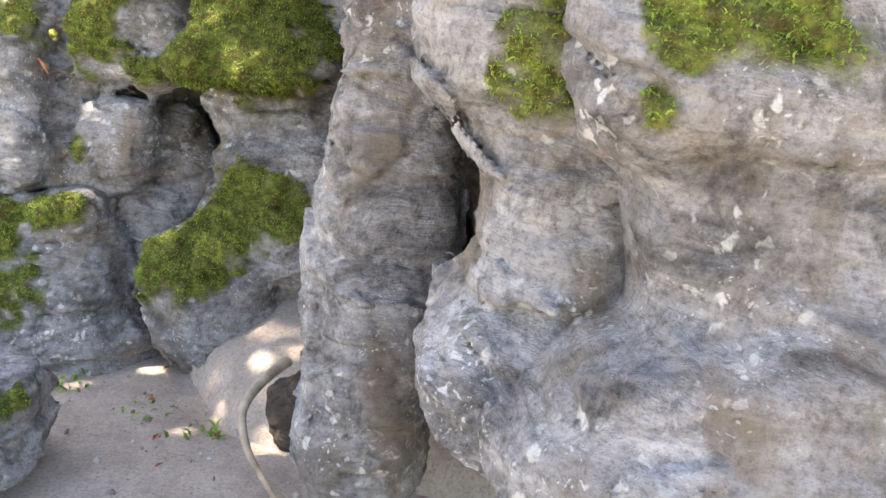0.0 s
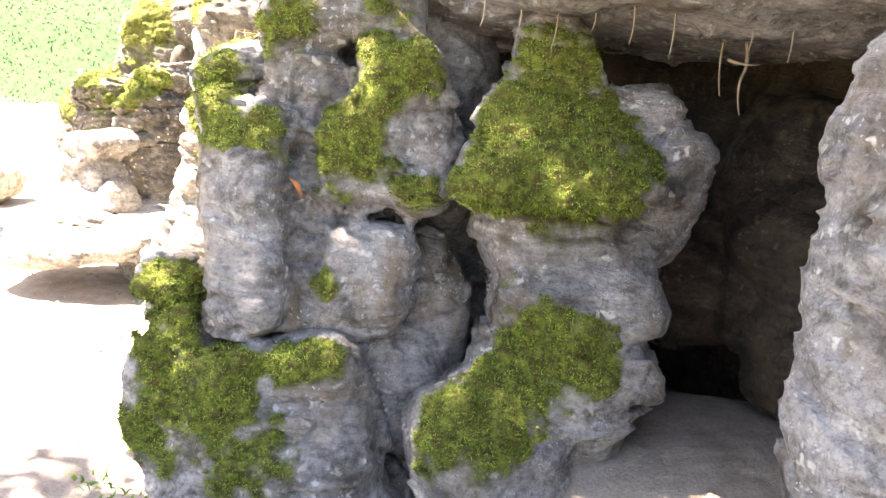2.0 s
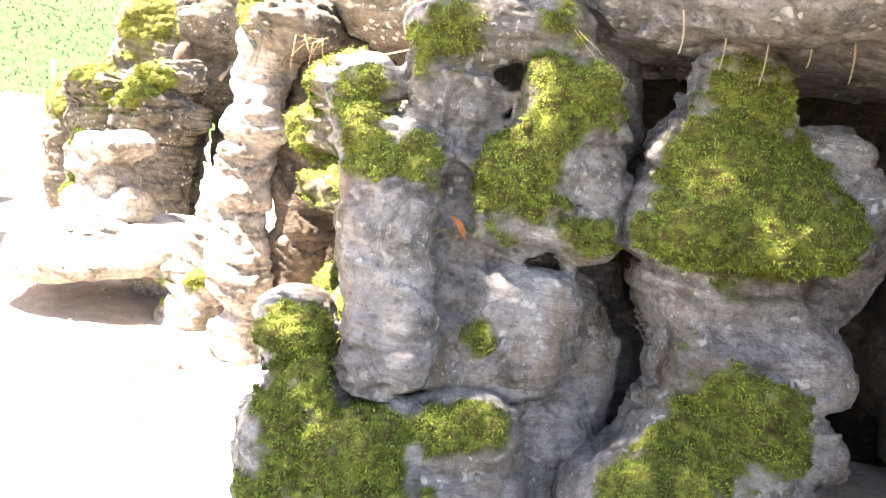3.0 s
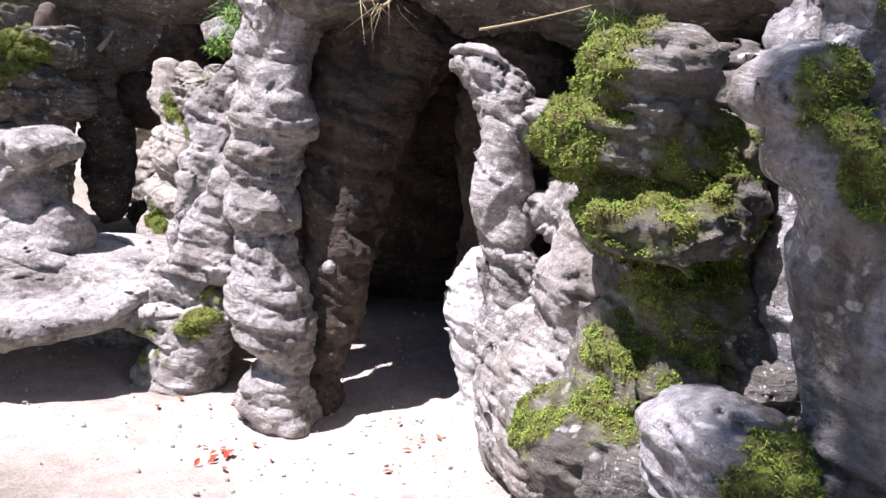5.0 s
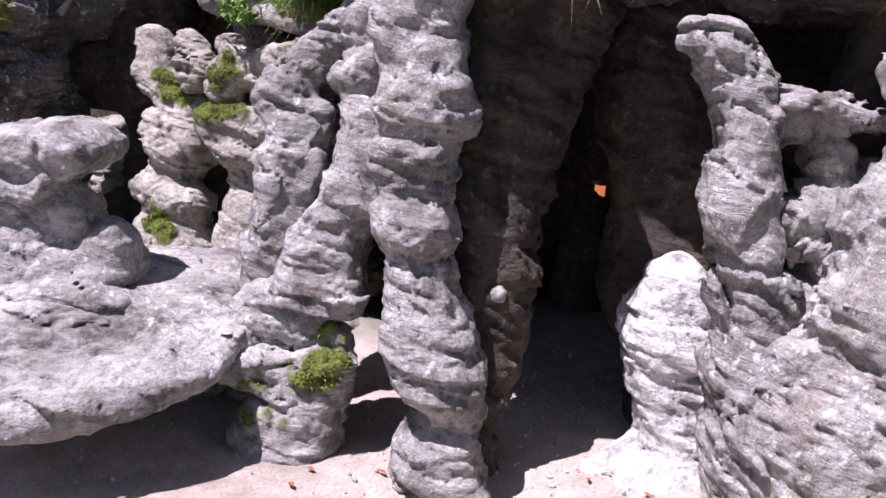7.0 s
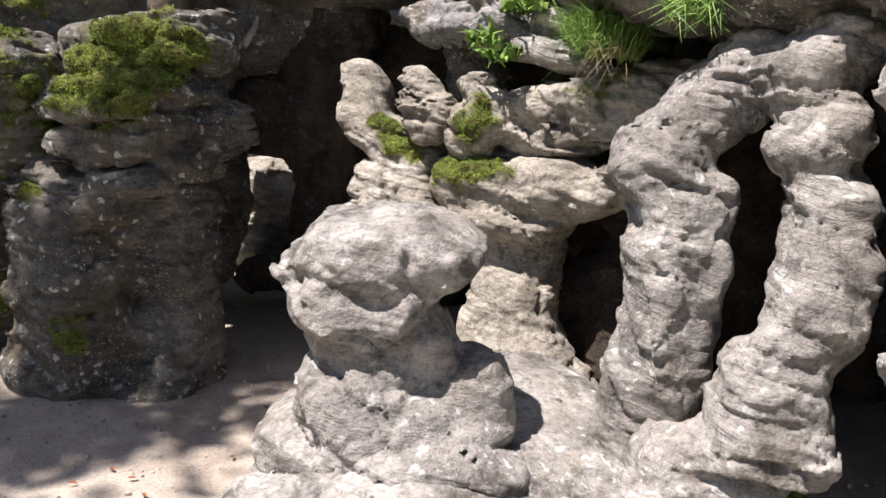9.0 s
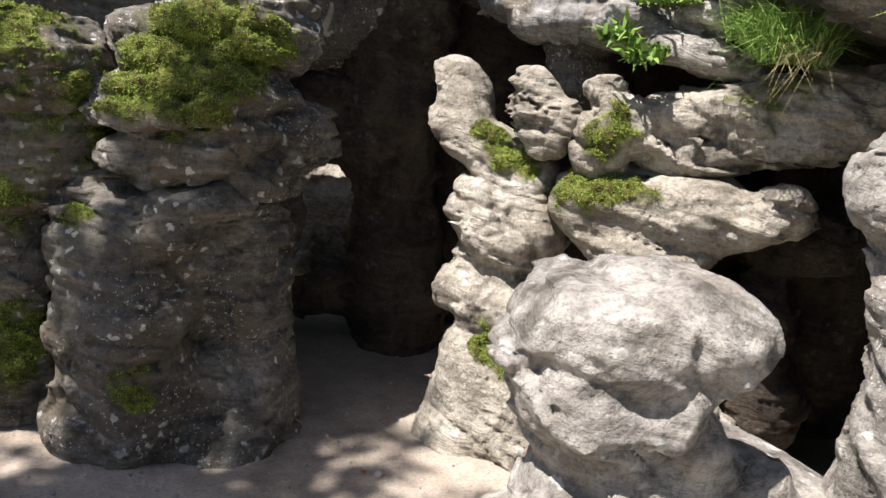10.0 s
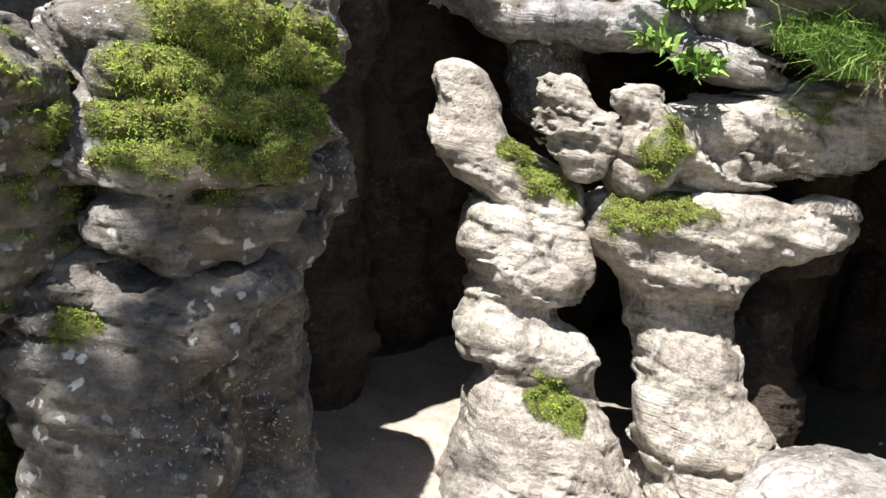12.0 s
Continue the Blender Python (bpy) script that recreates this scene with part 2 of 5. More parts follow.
def stone_mesh(name, blobs, cell, seed, layers=1.0, rough=1.0, soft=0.05, moss=(), moss_all=0.0):
    """A weathered stone: rounded masses flowing into one another, worn into layers."""
    lo = np.min([[b[i] - max(b[3:6]) for i in range(3)] for b in blobs], 0) - 0.06
    hi = np.max([[b[i] + max(b[3:6]) for i in range(3)] for b in blobs], 0) + 0.06
    lo[2] = max(lo[2], -0.12)
    n = np.ceil((hi - lo) / cell).astype(int) + 1
    ax = [(lo[i] + cell * np.arange(n[i])).astype(np.float32) for i in range(3)]
    # a coarse pass finds where the surface can lie; only there is it worked out finely
    step = 4
    coarse = [lo[i] + cell * (np.arange(-(-n[i] // step)) * step + (step - 1) / 2) for i in range(3)]
    cp = np.stack(np.meshgrid(*coarse, indexing="ij"), -1).reshape(-1, 3).astype(np.float32)
    d = field(cp, blobs, soft).reshape([len(c) for c in coarse])
    for axis in range(3):
        d = np.repeat(d, step, axis)
    d = d[: n[0], : n[1], : n[2]].copy()
    where = np.argwhere(np.abs(d) < 0.12 + 5 * cell)
    pts = np.stack([ax[i][where[:, i]] for i in range(3)], 1)
    bend = np.stack([value_noise(pts * 4.2, 200 + i) for i in range(3)], 1) * np.array((0.026, 0.026, 0.018), dtype=np.float32)
    fine = field(pts + bend * min(rough, 1.0), blobs, soft)
    near = (fine > -0.08) & (fine < 0.085)
    fine[near] -= relief(pts[near], seed, layers, rough)
    d[tuple(where.T)] = fine
    for axis in range(3):
        edge = [slice(None)] * 3
        for e in (0, -1):
            edge[axis] = e
            d[tuple(edge)] = np.maximum(d[tuple(edge)], 0.004)
    inside = d < 0
    count = np.zeros(n - 1, np.float32)
    place = np.zeros((*(n - 1), 3), np.float32)
    quads = []
    idx = np.arange(np.prod(n - 1)).reshape(n - 1)
    for axis in range(3):
        a = [slice(None)] * 3
        b = [slice(None)] * 3
        a[axis], b[axis] = slice(0, -1), slice(1, None)
        da, db = d[tuple(a)], d[tuple(b)]
        cross = (da < 0) != (db < 0)
        t = np.where(cross, da / np.where(cross, da - db, 1), 0)
        u, v = [i for i in range(3) if i != axis]
        where = np.argwhere(cross)
        tt = t[cross]
        flip = (da < 0)[cross]
        base = where.astype(np.float32)
        base[:, axis] += tt
        corner = []
        for du in (-1, 0):
            for dv in (-1, 0):
                c = where.copy()
                c[:, u] += du
                c[:, v] += dv
                ok = ((c >= 0) & (c < n - 1)).all(1)
                np.add.at(count, tuple(c[ok].T), 1)
                np.add.at(place, tuple(c[ok].T), base[ok])
                corner.append((c, ok))
        ok = corner[0][1] & corner[1][1] & corner[2][1] & corner[3][1]
        ids = [idx[tuple(c[ok].T)] for c, _ in corner]
        q = np.stack((ids[0], ids[2], ids[3], ids[1]), 1)
        turn = flip[ok] if axis != 1 else ~flip[ok]
        q[~turn] = q[~turn][:, ::-1]
        quads.append(q)
    used = count > 0
    new_id = np.full(count.shape, -1, np.int64)
    new_id[used] = np.arange(used.sum())
    verts = place[used] / count[used][:, None] * cell + lo
    faces = new_id.reshape(-1)[np.concatenate(quads)]
    me = bpy.data.meshes.new(name)
    me.vertices.add(len(verts))
    me.vertices.foreach_set("co", verts.astype(np.float32).reshape(-1))
    me.loops.add(len(faces) * 4)
    me.loops.foreach_set("vertex_index", faces.astype(np.int32).reshape(-1))
    me.polygons.add(len(faces))
    me.polygons.foreach_set("loop_start", np.arange(0, len(faces) * 4, 4, dtype=np.int32))
    me.polygons.foreach_set("use_smooth", np.ones(len(faces), bool))
    me.update(calc_edges=True)
    normal = np.zeros(len(verts) * 3, np.float32)
    me.vertices.foreach_get("normal", normal)
    normal = normal.reshape(-1, 3)
    cover = np.full(len(verts), moss_all, np.float32)
    for x, y, z, r, amount in moss:
        away = np.sqrt(((verts - np.array((x, y, z))) ** 2).sum(1)) / r
        cover = np.maximum(cover, amount * np.clip(1.6 - 1.4 * away, 0, 1))
    ragged = value_noise(verts * 6.0, seed + 7) * 0.52 + value_noise(verts * 21.0, seed + 8) * 0.46
    grown = (cover + ragged + 0.34 * np.clip(normal[:, 2], -1, 1) - 0.30) * (cover > 0.02)
    cover = np.clip(grown * 3.0, 0, 1)
    film = np.clip((grown + 0.30) * 1.7, 0, 1) * (grown != 0)
    if cover.any():
        swell = np.clip(0.009 + 0.016 * value_noise(verts * 17.0, seed + 11) + 0.011 * value_noise(verts * 48.0, seed + 12), -0.004, 0.04)
        verts = verts + normal * (cover * swell)[:, None]
        me.vertices.foreach_set("co", verts.astype(np.float32).reshape(-1))
        me.update()
    at = me.attributes.new("moss", "FLOAT", "POINT")
    at.data.foreach_set("value", film.astype(np.float32))
    return me, verts, normal, cover


def cards(name, places, ups, sizes, widths, per, rng, mat, parent=None, droop=0.35, kind="stuff"):
    """Tufts of pointed blades, each one a bent strip of its own."""
    verts, faces = [], []
    n = len(places)
    k = np.repeat(np.arange(n), per)
    p, up, size, width = places[k], ups[k], sizes[k], widths[k]
    m = len(k)
    side = np.cross(up, rng.normal(size=(m, 3)))
    side /= np.linalg.norm(side, axis=1)[:, None] + 1e-6
    lean = up + side * rng.uniform(0.1, 1.0, (m, 1)) * 0.8
    lean /= np.linalg.norm(lean, axis=1)[:, None]
    across = np.cross(lean, side)
    across /= np.linalg.norm(across, axis=1)[:, None] + 1e-6
    size = (size * rng.uniform(0.6, 1.2, m))[:, None]
    w = (width * rng.uniform(0.7, 1.2, m))[:, None]
    mid = p + lean * size * 0.55
    tip = p + lean * size * 0.9 + side * size * droop - np.array((0, 0, 1)) * size * droop * 0.6
    v = np.stack((p - across * w * 0.5, p + across * w * 0.5, mid + across * w * 0.45, mid - across * w * 0.45, tip), 1).reshape(-1, 3)
    i = np.arange(m)[:, None] * 5
    quads = (i + np.array((0, 1, 2, 3))).tolist()
    tris = (i + np.array((3, 2, 4))).tolist()
    me = bpy.data.meshes.new(name)
    me.from_pydata(v.tolist(), [], quads + tris)
    me.materials.append(mat)
    ob = new(name, me)
    if parent:
        ob.parent = parent
    if kind:
        tagged(ob, kind=kind)
    return ob


def stone(name, label, category, blobs, mat, cell=0.0112, seed=1, layers=1.0, rough=1.0, soft=0.06, moss=(), tuft=20000, parent=None, group="", kind="", moss_all=0.0):
    me, verts, normal, cover = stone_mesh(name, blobs, cell, seed, layers, rough, soft, moss, moss_all)
    me.materials.append(mat)
    ob = new(name, me)
    if parent:
        ob.parent = parent
    if label:
        tagged(ob, label, category, group, kind)
    if (moss or moss_all) and tuft:
        rng = np.random.default_rng(seed)
        chance = np.clip(cover, 0, 1) ** 1.5 * tuft * cell * cell
        pick = rng.random(len(verts)) < chance
        if pick.sum() > 20:
            up = normal[pick] * 0.8 + np.array((0, 0, 0.45))
            up /= np.linalg.norm(up, axis=1)[:, None]
            m = pick.sum()
            cards("moss", verts[pick] - normal[pick] * 0.003, up, rng.uniform(0.008, 0.019, m), rng.uniform(0.002, 0.004, m), 3, rng, MOSS, ob)
    return ob


# ---- ground ----
def ground_shape(p):
    """Height of the ground and how grassy it is, at the rows of p."""
    x, y = p[:, 0], p[:, 1]
    z = 0.03 * value_noise(p * 0.9, 3) + 0.012 * value_noise(p * 4.0, 4) + 0.006 * value_noise(p * 14.0, 5) - 0.02
    far = np.clip(y - 9.0, 0, None)
    rise = np.where(far < 2.0, 0.04 * far * far, 0.16 + 0.15 * (far - 2.0)) * np.clip(1 - far / 300, 0, 1)
    bank = np.clip(y - 13.5 + 0.25 * (x + 6), 0, None)
    z = z + rise + 0.42 * bank * np.clip(bank / 3, 0, 1) * np.clip(1.3 - bank / 60, 0, 1)
    grass = np.clip((bank - 0.2 + 0.7 * value_noise(p * 0.8, 6)) * 1.5, 0, 1)
    grass = np.maximum(grass, np.clip((np.hypot(x + 3, y - 4) - 11) / 2, 0, 1) * (np.abs(x + 5 - 0.1 * y) > 3))
    return z, grass


def build_ground():
    xs = np.concatenate((np.linspace(-70, -9, 40), np.arange(-8.5, 4.5, 0.05), np.linspace(5, 60, 36)))
    ys = np.concatenate((np.linspace(-60, -2.5, 30), np.arange(-2, 11, 0.05), np.linspace(11.2, 22, 50), np.linspace(23, 90, 40)))
    X, Y = np.meshgrid(xs, ys, indexing="ij")
    p = np.stack((X.ravel(), Y.ravel(), np.zeros(X.size)), 1)
    z, grass = ground_shape(p)
    p[:, 2] = z
    nx, ny = len(xs), len(ys)
    i = (np.arange(nx - 1)[:, None] * ny + np.arange(ny - 1)[None]).ravel()
    quads = np.stack((i, i + ny, i + ny + 1, i + 1), 1)
    me = bpy.data.meshes.new("ground")
    me.vertices.add(len(p))
    me.vertices.foreach_set("co", p.astype(np.float32).ravel())
    me.loops.add(len(quads) * 4)
    me.loops.foreach_set("vertex_index", quads.astype(np.int32).ravel())
    me.polygons.add(len(quads))
    me.polygons.foreach_set("loop_start", np.arange(0, len(quads) * 4, 4, dtype=np.int32))
    me.polygons.foreach_set("use_smooth", np.ones(len(quads), bool))
    me.update(calc_edges=True)
    at = me.attributes.new("grass", "FLOAT", "POINT")
    at.data.foreach_set("value", grass.astype(np.float32))
    me.materials.append(GROUND)
    return tagged(new("ground", me), "trodden sandy ground that turns to lawn on the far bank", "ground", kind="structure")


ground = build_ground()


# ---- rocks ----

# rocks of the shaded grotto mouth
stone("rock_column", "grey weathered sandstone column standing at the grotto mouth", "rock column", [
    (-0.086, 2.448, 1.472, 0.129, 0.140, 0.190, 0, -1, 2.4, 0.00),
    (-0.097, 2.392, 1.231, 0.132, 0.150, 0.191, 0, -1, 2.5, 0.00),
    (-0.109, 2.331, 1.004, 0.126, 0.150, 0.206, 0, 3, 2.5, 0.00),
    (-0.118, 2.286, 0.833, 0.132, 0.150, 0.162, 0, -1, 2.5, 0.00),
    (-0.148, 2.236, 0.648, 0.132, 0.150, 0.191, 0, -1, 2.6, -0.05),
    (-0.160, 2.169, 0.425, 0.120, 0.140, 0.205, 0, 2, 2.5, 0.00),
    (-0.164, 2.134, 0.232, 0.130, 0.160, 0.118, 0, -1, 2.5, 0.00),
], GREY, layers=0.73, rough=0.71, seed=2, soft=0.212)
stone("rock", "low tan rounded rock at the foot of the grey column", "rock", [
    (-0.406, 2.75, -0.022, 0.162, 0.2, 0.21, 0, -1),
    (-0.291, 2.85, 0.01, 0.177, 0.25, 0.216, 0, -1),
], CAVE_SHADE, layers=0.4, seed=3)
stone("rock_column", "grey hourglass-shaped sandstone column with a broad foot", "rock column", [
    (0.156, 1.892, 1.463, 0.173, 0.220, 0.122, 0, -1, 3.0, 0.00),
    (0.186, 1.876, 1.333, 0.202, 0.240, 0.124, 0, 9, 3.0, 0.12),
    (0.271, 1.826, 1.217, 0.167, 0.220, 0.100, 0, 19, 2.6, 0.10),
    (0.262, 1.739, 1.067, 0.130, 0.170, 0.130, 0, -1, 2.5, 0.05),
    (0.270, 1.729, 0.956, 0.142, 0.190, 0.077, 0, -1, 2.6, -0.10),
    (0.250, 1.761, 0.765, 0.218, 0.280, 0.098, 0, 5, 3.0, 0.10),
    (0.177, 1.691, 0.710, 0.122, 0.220, 0.056, 0, -1, 3.0, 0.10),
    (0.206, 1.646, 0.612, 0.099, 0.200, 0.088, 0, -1, 2.6, 0.00),
], GREY, layers=0.91, rough=0.76, seed=4, soft=0.147, moss=[(0.218, 1.609, 1.364, 0.120, 0.40)])
stone("rock_wall", "large grey bedded sandstone rock face", "rock face", [
    (0.572, 1.660, 1.470, 0.346, 0.300, 0.126, -1, -4, 3.0, 0.00),
    (0.596, 1.613, 1.321, 0.345, 0.320, 0.126, -1, -4, 3.0, 0.00),
    (0.694, 1.590, 1.160, 0.329, 0.300, 0.138, -1, -4, 3.0, 0.00),
    (0.727, 1.562, 1.026, 0.342, 0.300, 0.118, -1, -4, 2.8, 0.00),
    (0.605, 1.483, 0.879, 0.397, 0.340, 0.115, -1, -12, 3.0, 0.00),
    (0.550, 1.436, 0.727, 0.416, 0.360, 0.125, -1, -4, 3.0, 0.00),
    (0.595, 1.401, 0.562, 0.441, 0.400, 0.115, -1, -4, 3.0, 0.00),
], GREY, layers=0.9, rough=0.51, seed=5, soft=0.08, moss=[(0.404, 1.367, 1.454, 0.090, 0.83), (0.551, 1.365, 1.455, 0.119, 0.83), (0.354, 1.339, 1.317, 0.040, 0.55)])
stone("mossy_rock_pillar", "grey rock pillar with a thick bright moss cap", "rock pillar", [
    (-0.692, 3.501, 1.611, 0.117, 0.130, 0.132, 1, -5, 2.5, -0.20),
    (-0.683, 3.517, 1.426, 0.222, 0.200, 0.154, 1, -5, 2.6, -0.35),
    (-0.690, 3.420, 1.250, 0.312, 0.280, 0.125, 1, -5, 3.2, -0.22),
    (-0.359, 3.525, 1.394, 0.106, 0.150, 0.116, 1, -5, 2.6, 0.00),
    (-0.284, 3.517, 1.246, 0.136, 0.180, 0.117, 1, -5, 2.6, 0.10),
    (-0.331, 3.502, 1.047, 0.138, 0.180, 0.138, 1, -5, 2.8, 0.10),
    (-0.632, 3.480, 0.986, 0.275, 0.200, 0.138, 1, -5, 2.8, 0.05),
    (-0.562, 3.396, 0.809, 0.291, 0.220, 0.107, 1, -1, 3.2, -0.05),
    (-0.363, 3.381, 0.750, 0.087, 0.140, 0.074, 1, -5, 2.5, 0.00),
    (-0.642, 3.378, 0.625, 0.254, 0.200, 0.088, 1, -5, 3.0, 0.00),
    (-0.440, 3.377, 0.562, 0.176, 0.200, 0.074, 1, 3, 3.0, 0.00),
    (-0.690, 3.327, 0.494, 0.213, 0.200, 0.078, 1, -5, 2.8, 0.00),
    (-0.895, 3.263, 0.397, 0.226, 0.240, 0.163, 1, -13, 2.6, -0.05),
    (-0.537, 3.382, 0.363, 0.139, 0.200, 0.120, 1, -5, 2.5, 0.20),
    (-0.818, 3.243, 0.165, 0.213, 0.240, 0.213, 1, -1, 2.6, 0.10),
    (-0.673, 3.280, 0.076, 0.177, 0.220, 0.177, 1, -5, 2.5, 0.00),
], GREY, seed=6, layers=0.91, rough=0.80, soft=0.088, moss=[(-0.712, 3.345, 1.532, 0.155, 1.10), (-0.809, 3.259, 1.385, 0.183, 1.10), (-0.631, 3.261, 1.381, 0.224, 1.10), (-0.848, 3.139, 1.216, 0.217, 1.10), (-0.644, 3.125, 1.233, 0.255, 1.10), (-0.496, 3.234, 1.253, 0.142, 0.99), (-0.879, 3.209, 0.937, 0.104, 0.66), (-0.731, 3.154, 0.684, 0.155, 0.94), (-0.585, 3.153, 0.668, 0.124, 0.77), (-0.846, 3.122, 0.551, 0.145, 0.83), (-0.981, 3.011, 0.522, 0.190, 1.10), (-0.840, 3.008, 0.499, 0.140, 0.72), (-1.027, 3.034, 0.398, 0.122, 0.94), (-0.759, 3.133, 0.593, 0.166, 0.66), (-0.933, 3.021, 0.335, 0.081, 0.55)])
stone("mossy_rock", "grey rock with a smooth upright stone finger and mossy shoulders", "rock", [
    (-1.612, 3.457, 1.235, 0.067, 0.090, 0.080, -9, -7, 2.6, 0.00),
    (-1.727, 3.518, 1.168, 0.090, 0.120, 0.114, -9, -7, 2.6, 0.00),
    (-1.677, 3.467, 1.049, 0.129, 0.130, 0.178, -9, -7, 2.7, 0.00),
    (-1.641, 3.434, 0.843, 0.138, 0.140, 0.154, -9, -7, 2.7, -0.06),
    (-1.638, 3.403, 0.709, 0.136, 0.130, 0.073, -9, -7, 3.0, 0.00),
    (-1.271, 3.465, 0.865, 0.147, 0.140, 0.159, -9, -7, 2.5, -0.05),
    (-1.169, 3.429, 0.934, 0.058, 0.100, 0.058, -9, -7, 2.6, 0.00),
    (-1.239, 3.436, 0.701, 0.101, 0.120, 0.067, -9, -7, 2.5, 0.20),
    (-1.120, 3.518, 0.423, 0.159, 0.150, 0.230, -9, -7, 2.4, 0.00),
    (-1.190, 3.546, 1.487, 0.146, 0.160, 0.133, -9, -7, 2.8, 0.00),
    (-1.287, 3.510, 1.313, 0.157, 0.160, 0.116, -9, -32, 2.6, 0.00),
    (-1.321, 3.506, 1.176, 0.133, 0.140, 0.108, -9, -7, 2.6, 0.00),
    (-1.097, 3.446, 1.123, 0.091, 0.120, 0.069, -9, -7, 2.5, 0.00),
    (-1.059, 3.527, 1.267, 0.084, 0.120, 0.152, -9, -7, 2.6, 0.00),
    (-1.531, 3.673, 1.513, 0.123, 0.160, 0.145, -9, -7, 2.6, 0.00),
    (-1.399, 3.661, 1.696, 0.288, 0.180, 0.093, -9, -7, 2.8, 0.00),
    (-1.766, 3.676, 1.469, 0.102, 0.130, 0.076, -9, -7, 2.5, 0.00),
    (-1.690, 3.578, 1.323, 0.157, 0.130, 0.053, -9, 1, 2.8, 0.00),
    (-1.420, 3.681, 1.034, 0.142, 0.140, 0.462, -9, -7, 2.4, 0.00),
    (-1.357, 3.531, 0.606, 0.191, 0.160, 0.156, -9, -7, 2.5, 0.00),
    (-1.444, 3.589, 0.817, 0.157, 0.120, 0.209, -9, -7, 2.5, 0.00),
    (-1.036, 3.625, 0.690, 0.127, 0.140, 0.291, -9, -7, 2.5, 0.00),
], GREY, seed=7, layers=0.56, rough=0.68, soft=0.076, moss=[(-1.243, 3.363, 1.500, 0.177, 1.10), (-1.343, 3.322, 1.354, 0.175, 1.10), (-1.423, 3.327, 1.253, 0.158, 1.10), (-1.273, 3.324, 1.190, 0.133, 1.04), (-1.387, 3.339, 1.114, 0.116, 1.04), (-1.139, 3.316, 1.141, 0.108, 0.99), (-1.773, 3.509, 1.469, 0.119, 0.99), (-1.748, 3.419, 1.327, 0.098, 0.94), (-1.625, 3.401, 1.330, 0.089, 0.77), (-1.676, 3.495, 1.589, 0.109, 0.88), (-1.559, 3.467, 1.648, 0.108, 0.77), (-1.222, 3.426, 1.703, 0.108, 0.77), (-1.433, 3.326, 0.823, 0.072, 0.55)])
stone("mossy_rock", "broad grey mossy boulder at the foot of the stone finger", "rock", [
    (-1.694, 3.404, 0.456, 0.180, 0.200, 0.172, -9, -7, 2.6, 0.00),
    (-1.837, 3.493, 0.587, 0.117, 0.180, 0.133, -9, 5, 2.5, 0.00),
    (-1.919, 3.478, 0.393, 0.134, 0.200, 0.184, -9, -7, 2.5, 0.00),
    (-1.410, 3.385, 0.569, 0.148, 0.180, 0.090, -9, -7, 2.8, 0.00),
    (-1.320, 3.381, 0.382, 0.133, 0.180, 0.133, -9, -7, 2.5, 0.00),
    (-1.920, 3.579, 0.747, 0.102, 0.160, 0.119, -9, 3, 2.5, 0.00),
    (-1.670, 3.407, 0.208, 0.284, 0.260, 0.200, -9, -7, 2.6, 0.00),
    (-1.343, 3.326, 0.213, 0.181, 0.220, 0.181, -9, -7, 2.5, 0.00),
    (-1.447, 3.370, 0.000, 0.389, 0.300, 0.169, -9, -7, 3.0, 0.00),
], GREY, seed=8, layers=0.77, rough=0.85, soft=0.095, moss=[(-1.895, 3.332, 0.754, 0.159, 1.10), (-1.953, 3.260, 0.583, 0.156, 1.10), (-1.881, 3.208, 0.466, 0.189, 1.10), (-1.714, 3.204, 0.589, 0.155, 0.66), (-1.746, 3.186, 0.452, 0.155, 0.72), (-1.416, 3.185, 0.616, 0.104, 1.04), (-1.489, 3.192, 0.592, 0.095, 0.88), (-1.840, 3.255, 0.656, 0.121, 0.88), (-1.946, 3.199, 0.355, 0.155, 0.99), (-1.611, 3.159, 0.295, 0.156, 0.55)])
stone("mossy_rock", "sunlit rounded rock with thick green moss on its ledges", "rock", [
    (-1.796, 4.167, 1.477, 0.109, 0.2, 0.082, -15, -6),
    (-1.735, 4.191, 1.478, 0.117, 0.2, 0.08, -26, -5),
    (-1.782, 4.214, 1.317, 0.197, 0.22, 0.079, -26, -5),
    (-1.617, 4.189, 1.274, 0.162, 0.25, 0.108, -26, -5),
    (-1.688, 4.112, 1.137, 0.215, 0.25, 0.091, -26, -5),
    (-1.692, 4.281, 0.942, 0.071, 0.15, 0.1, -26, -5),
    (-1.545, 4.209, 0.988, 0.156, 0.2, 0.099, -26, -5),
    (-1.612, 4.097, 0.907, 0.175, 0.22, 0.081, -26, -5),
    (-1.597, 4.123, 0.725, 0.277, 0.28, 0.139, -26, -5),
    (-1.696, 4.116, 0.546, 0.303, 0.3, 0.165, -26, -5),
    (-1.41, 4.031, 0.657, 0.251, 0.3, 0.279, -26, -5),
    (-1.426, 4.206, 1.377, 0.112, 0.2, 0.197, -26, -5),
], DARK, seed=9, layers=0.8, moss=[(-1.689, 4.057, 1.251, 0.153, 0.8), (-1.736, 4.08, 0.809, 0.213, 0.7), (-1.64, 4.033, 1.089, 0.155, 0.8), (-1.87, 4.146, 1.481, 0.149, 0.95), (-1.945, 4.183, 1.3, 0.186, 1), (-1.765, 4.094, 1.153, 0.223, 1), (-1.683, 4.054, 0.924, 0.158, 0.9), (-1.852, 4.137, 0.959, 0.087, 0.8), (-1.727, 4.076, 0.669, 0.215, 0.7), (-1.941, 4.181, 0.559, 0.109, 0.6)])
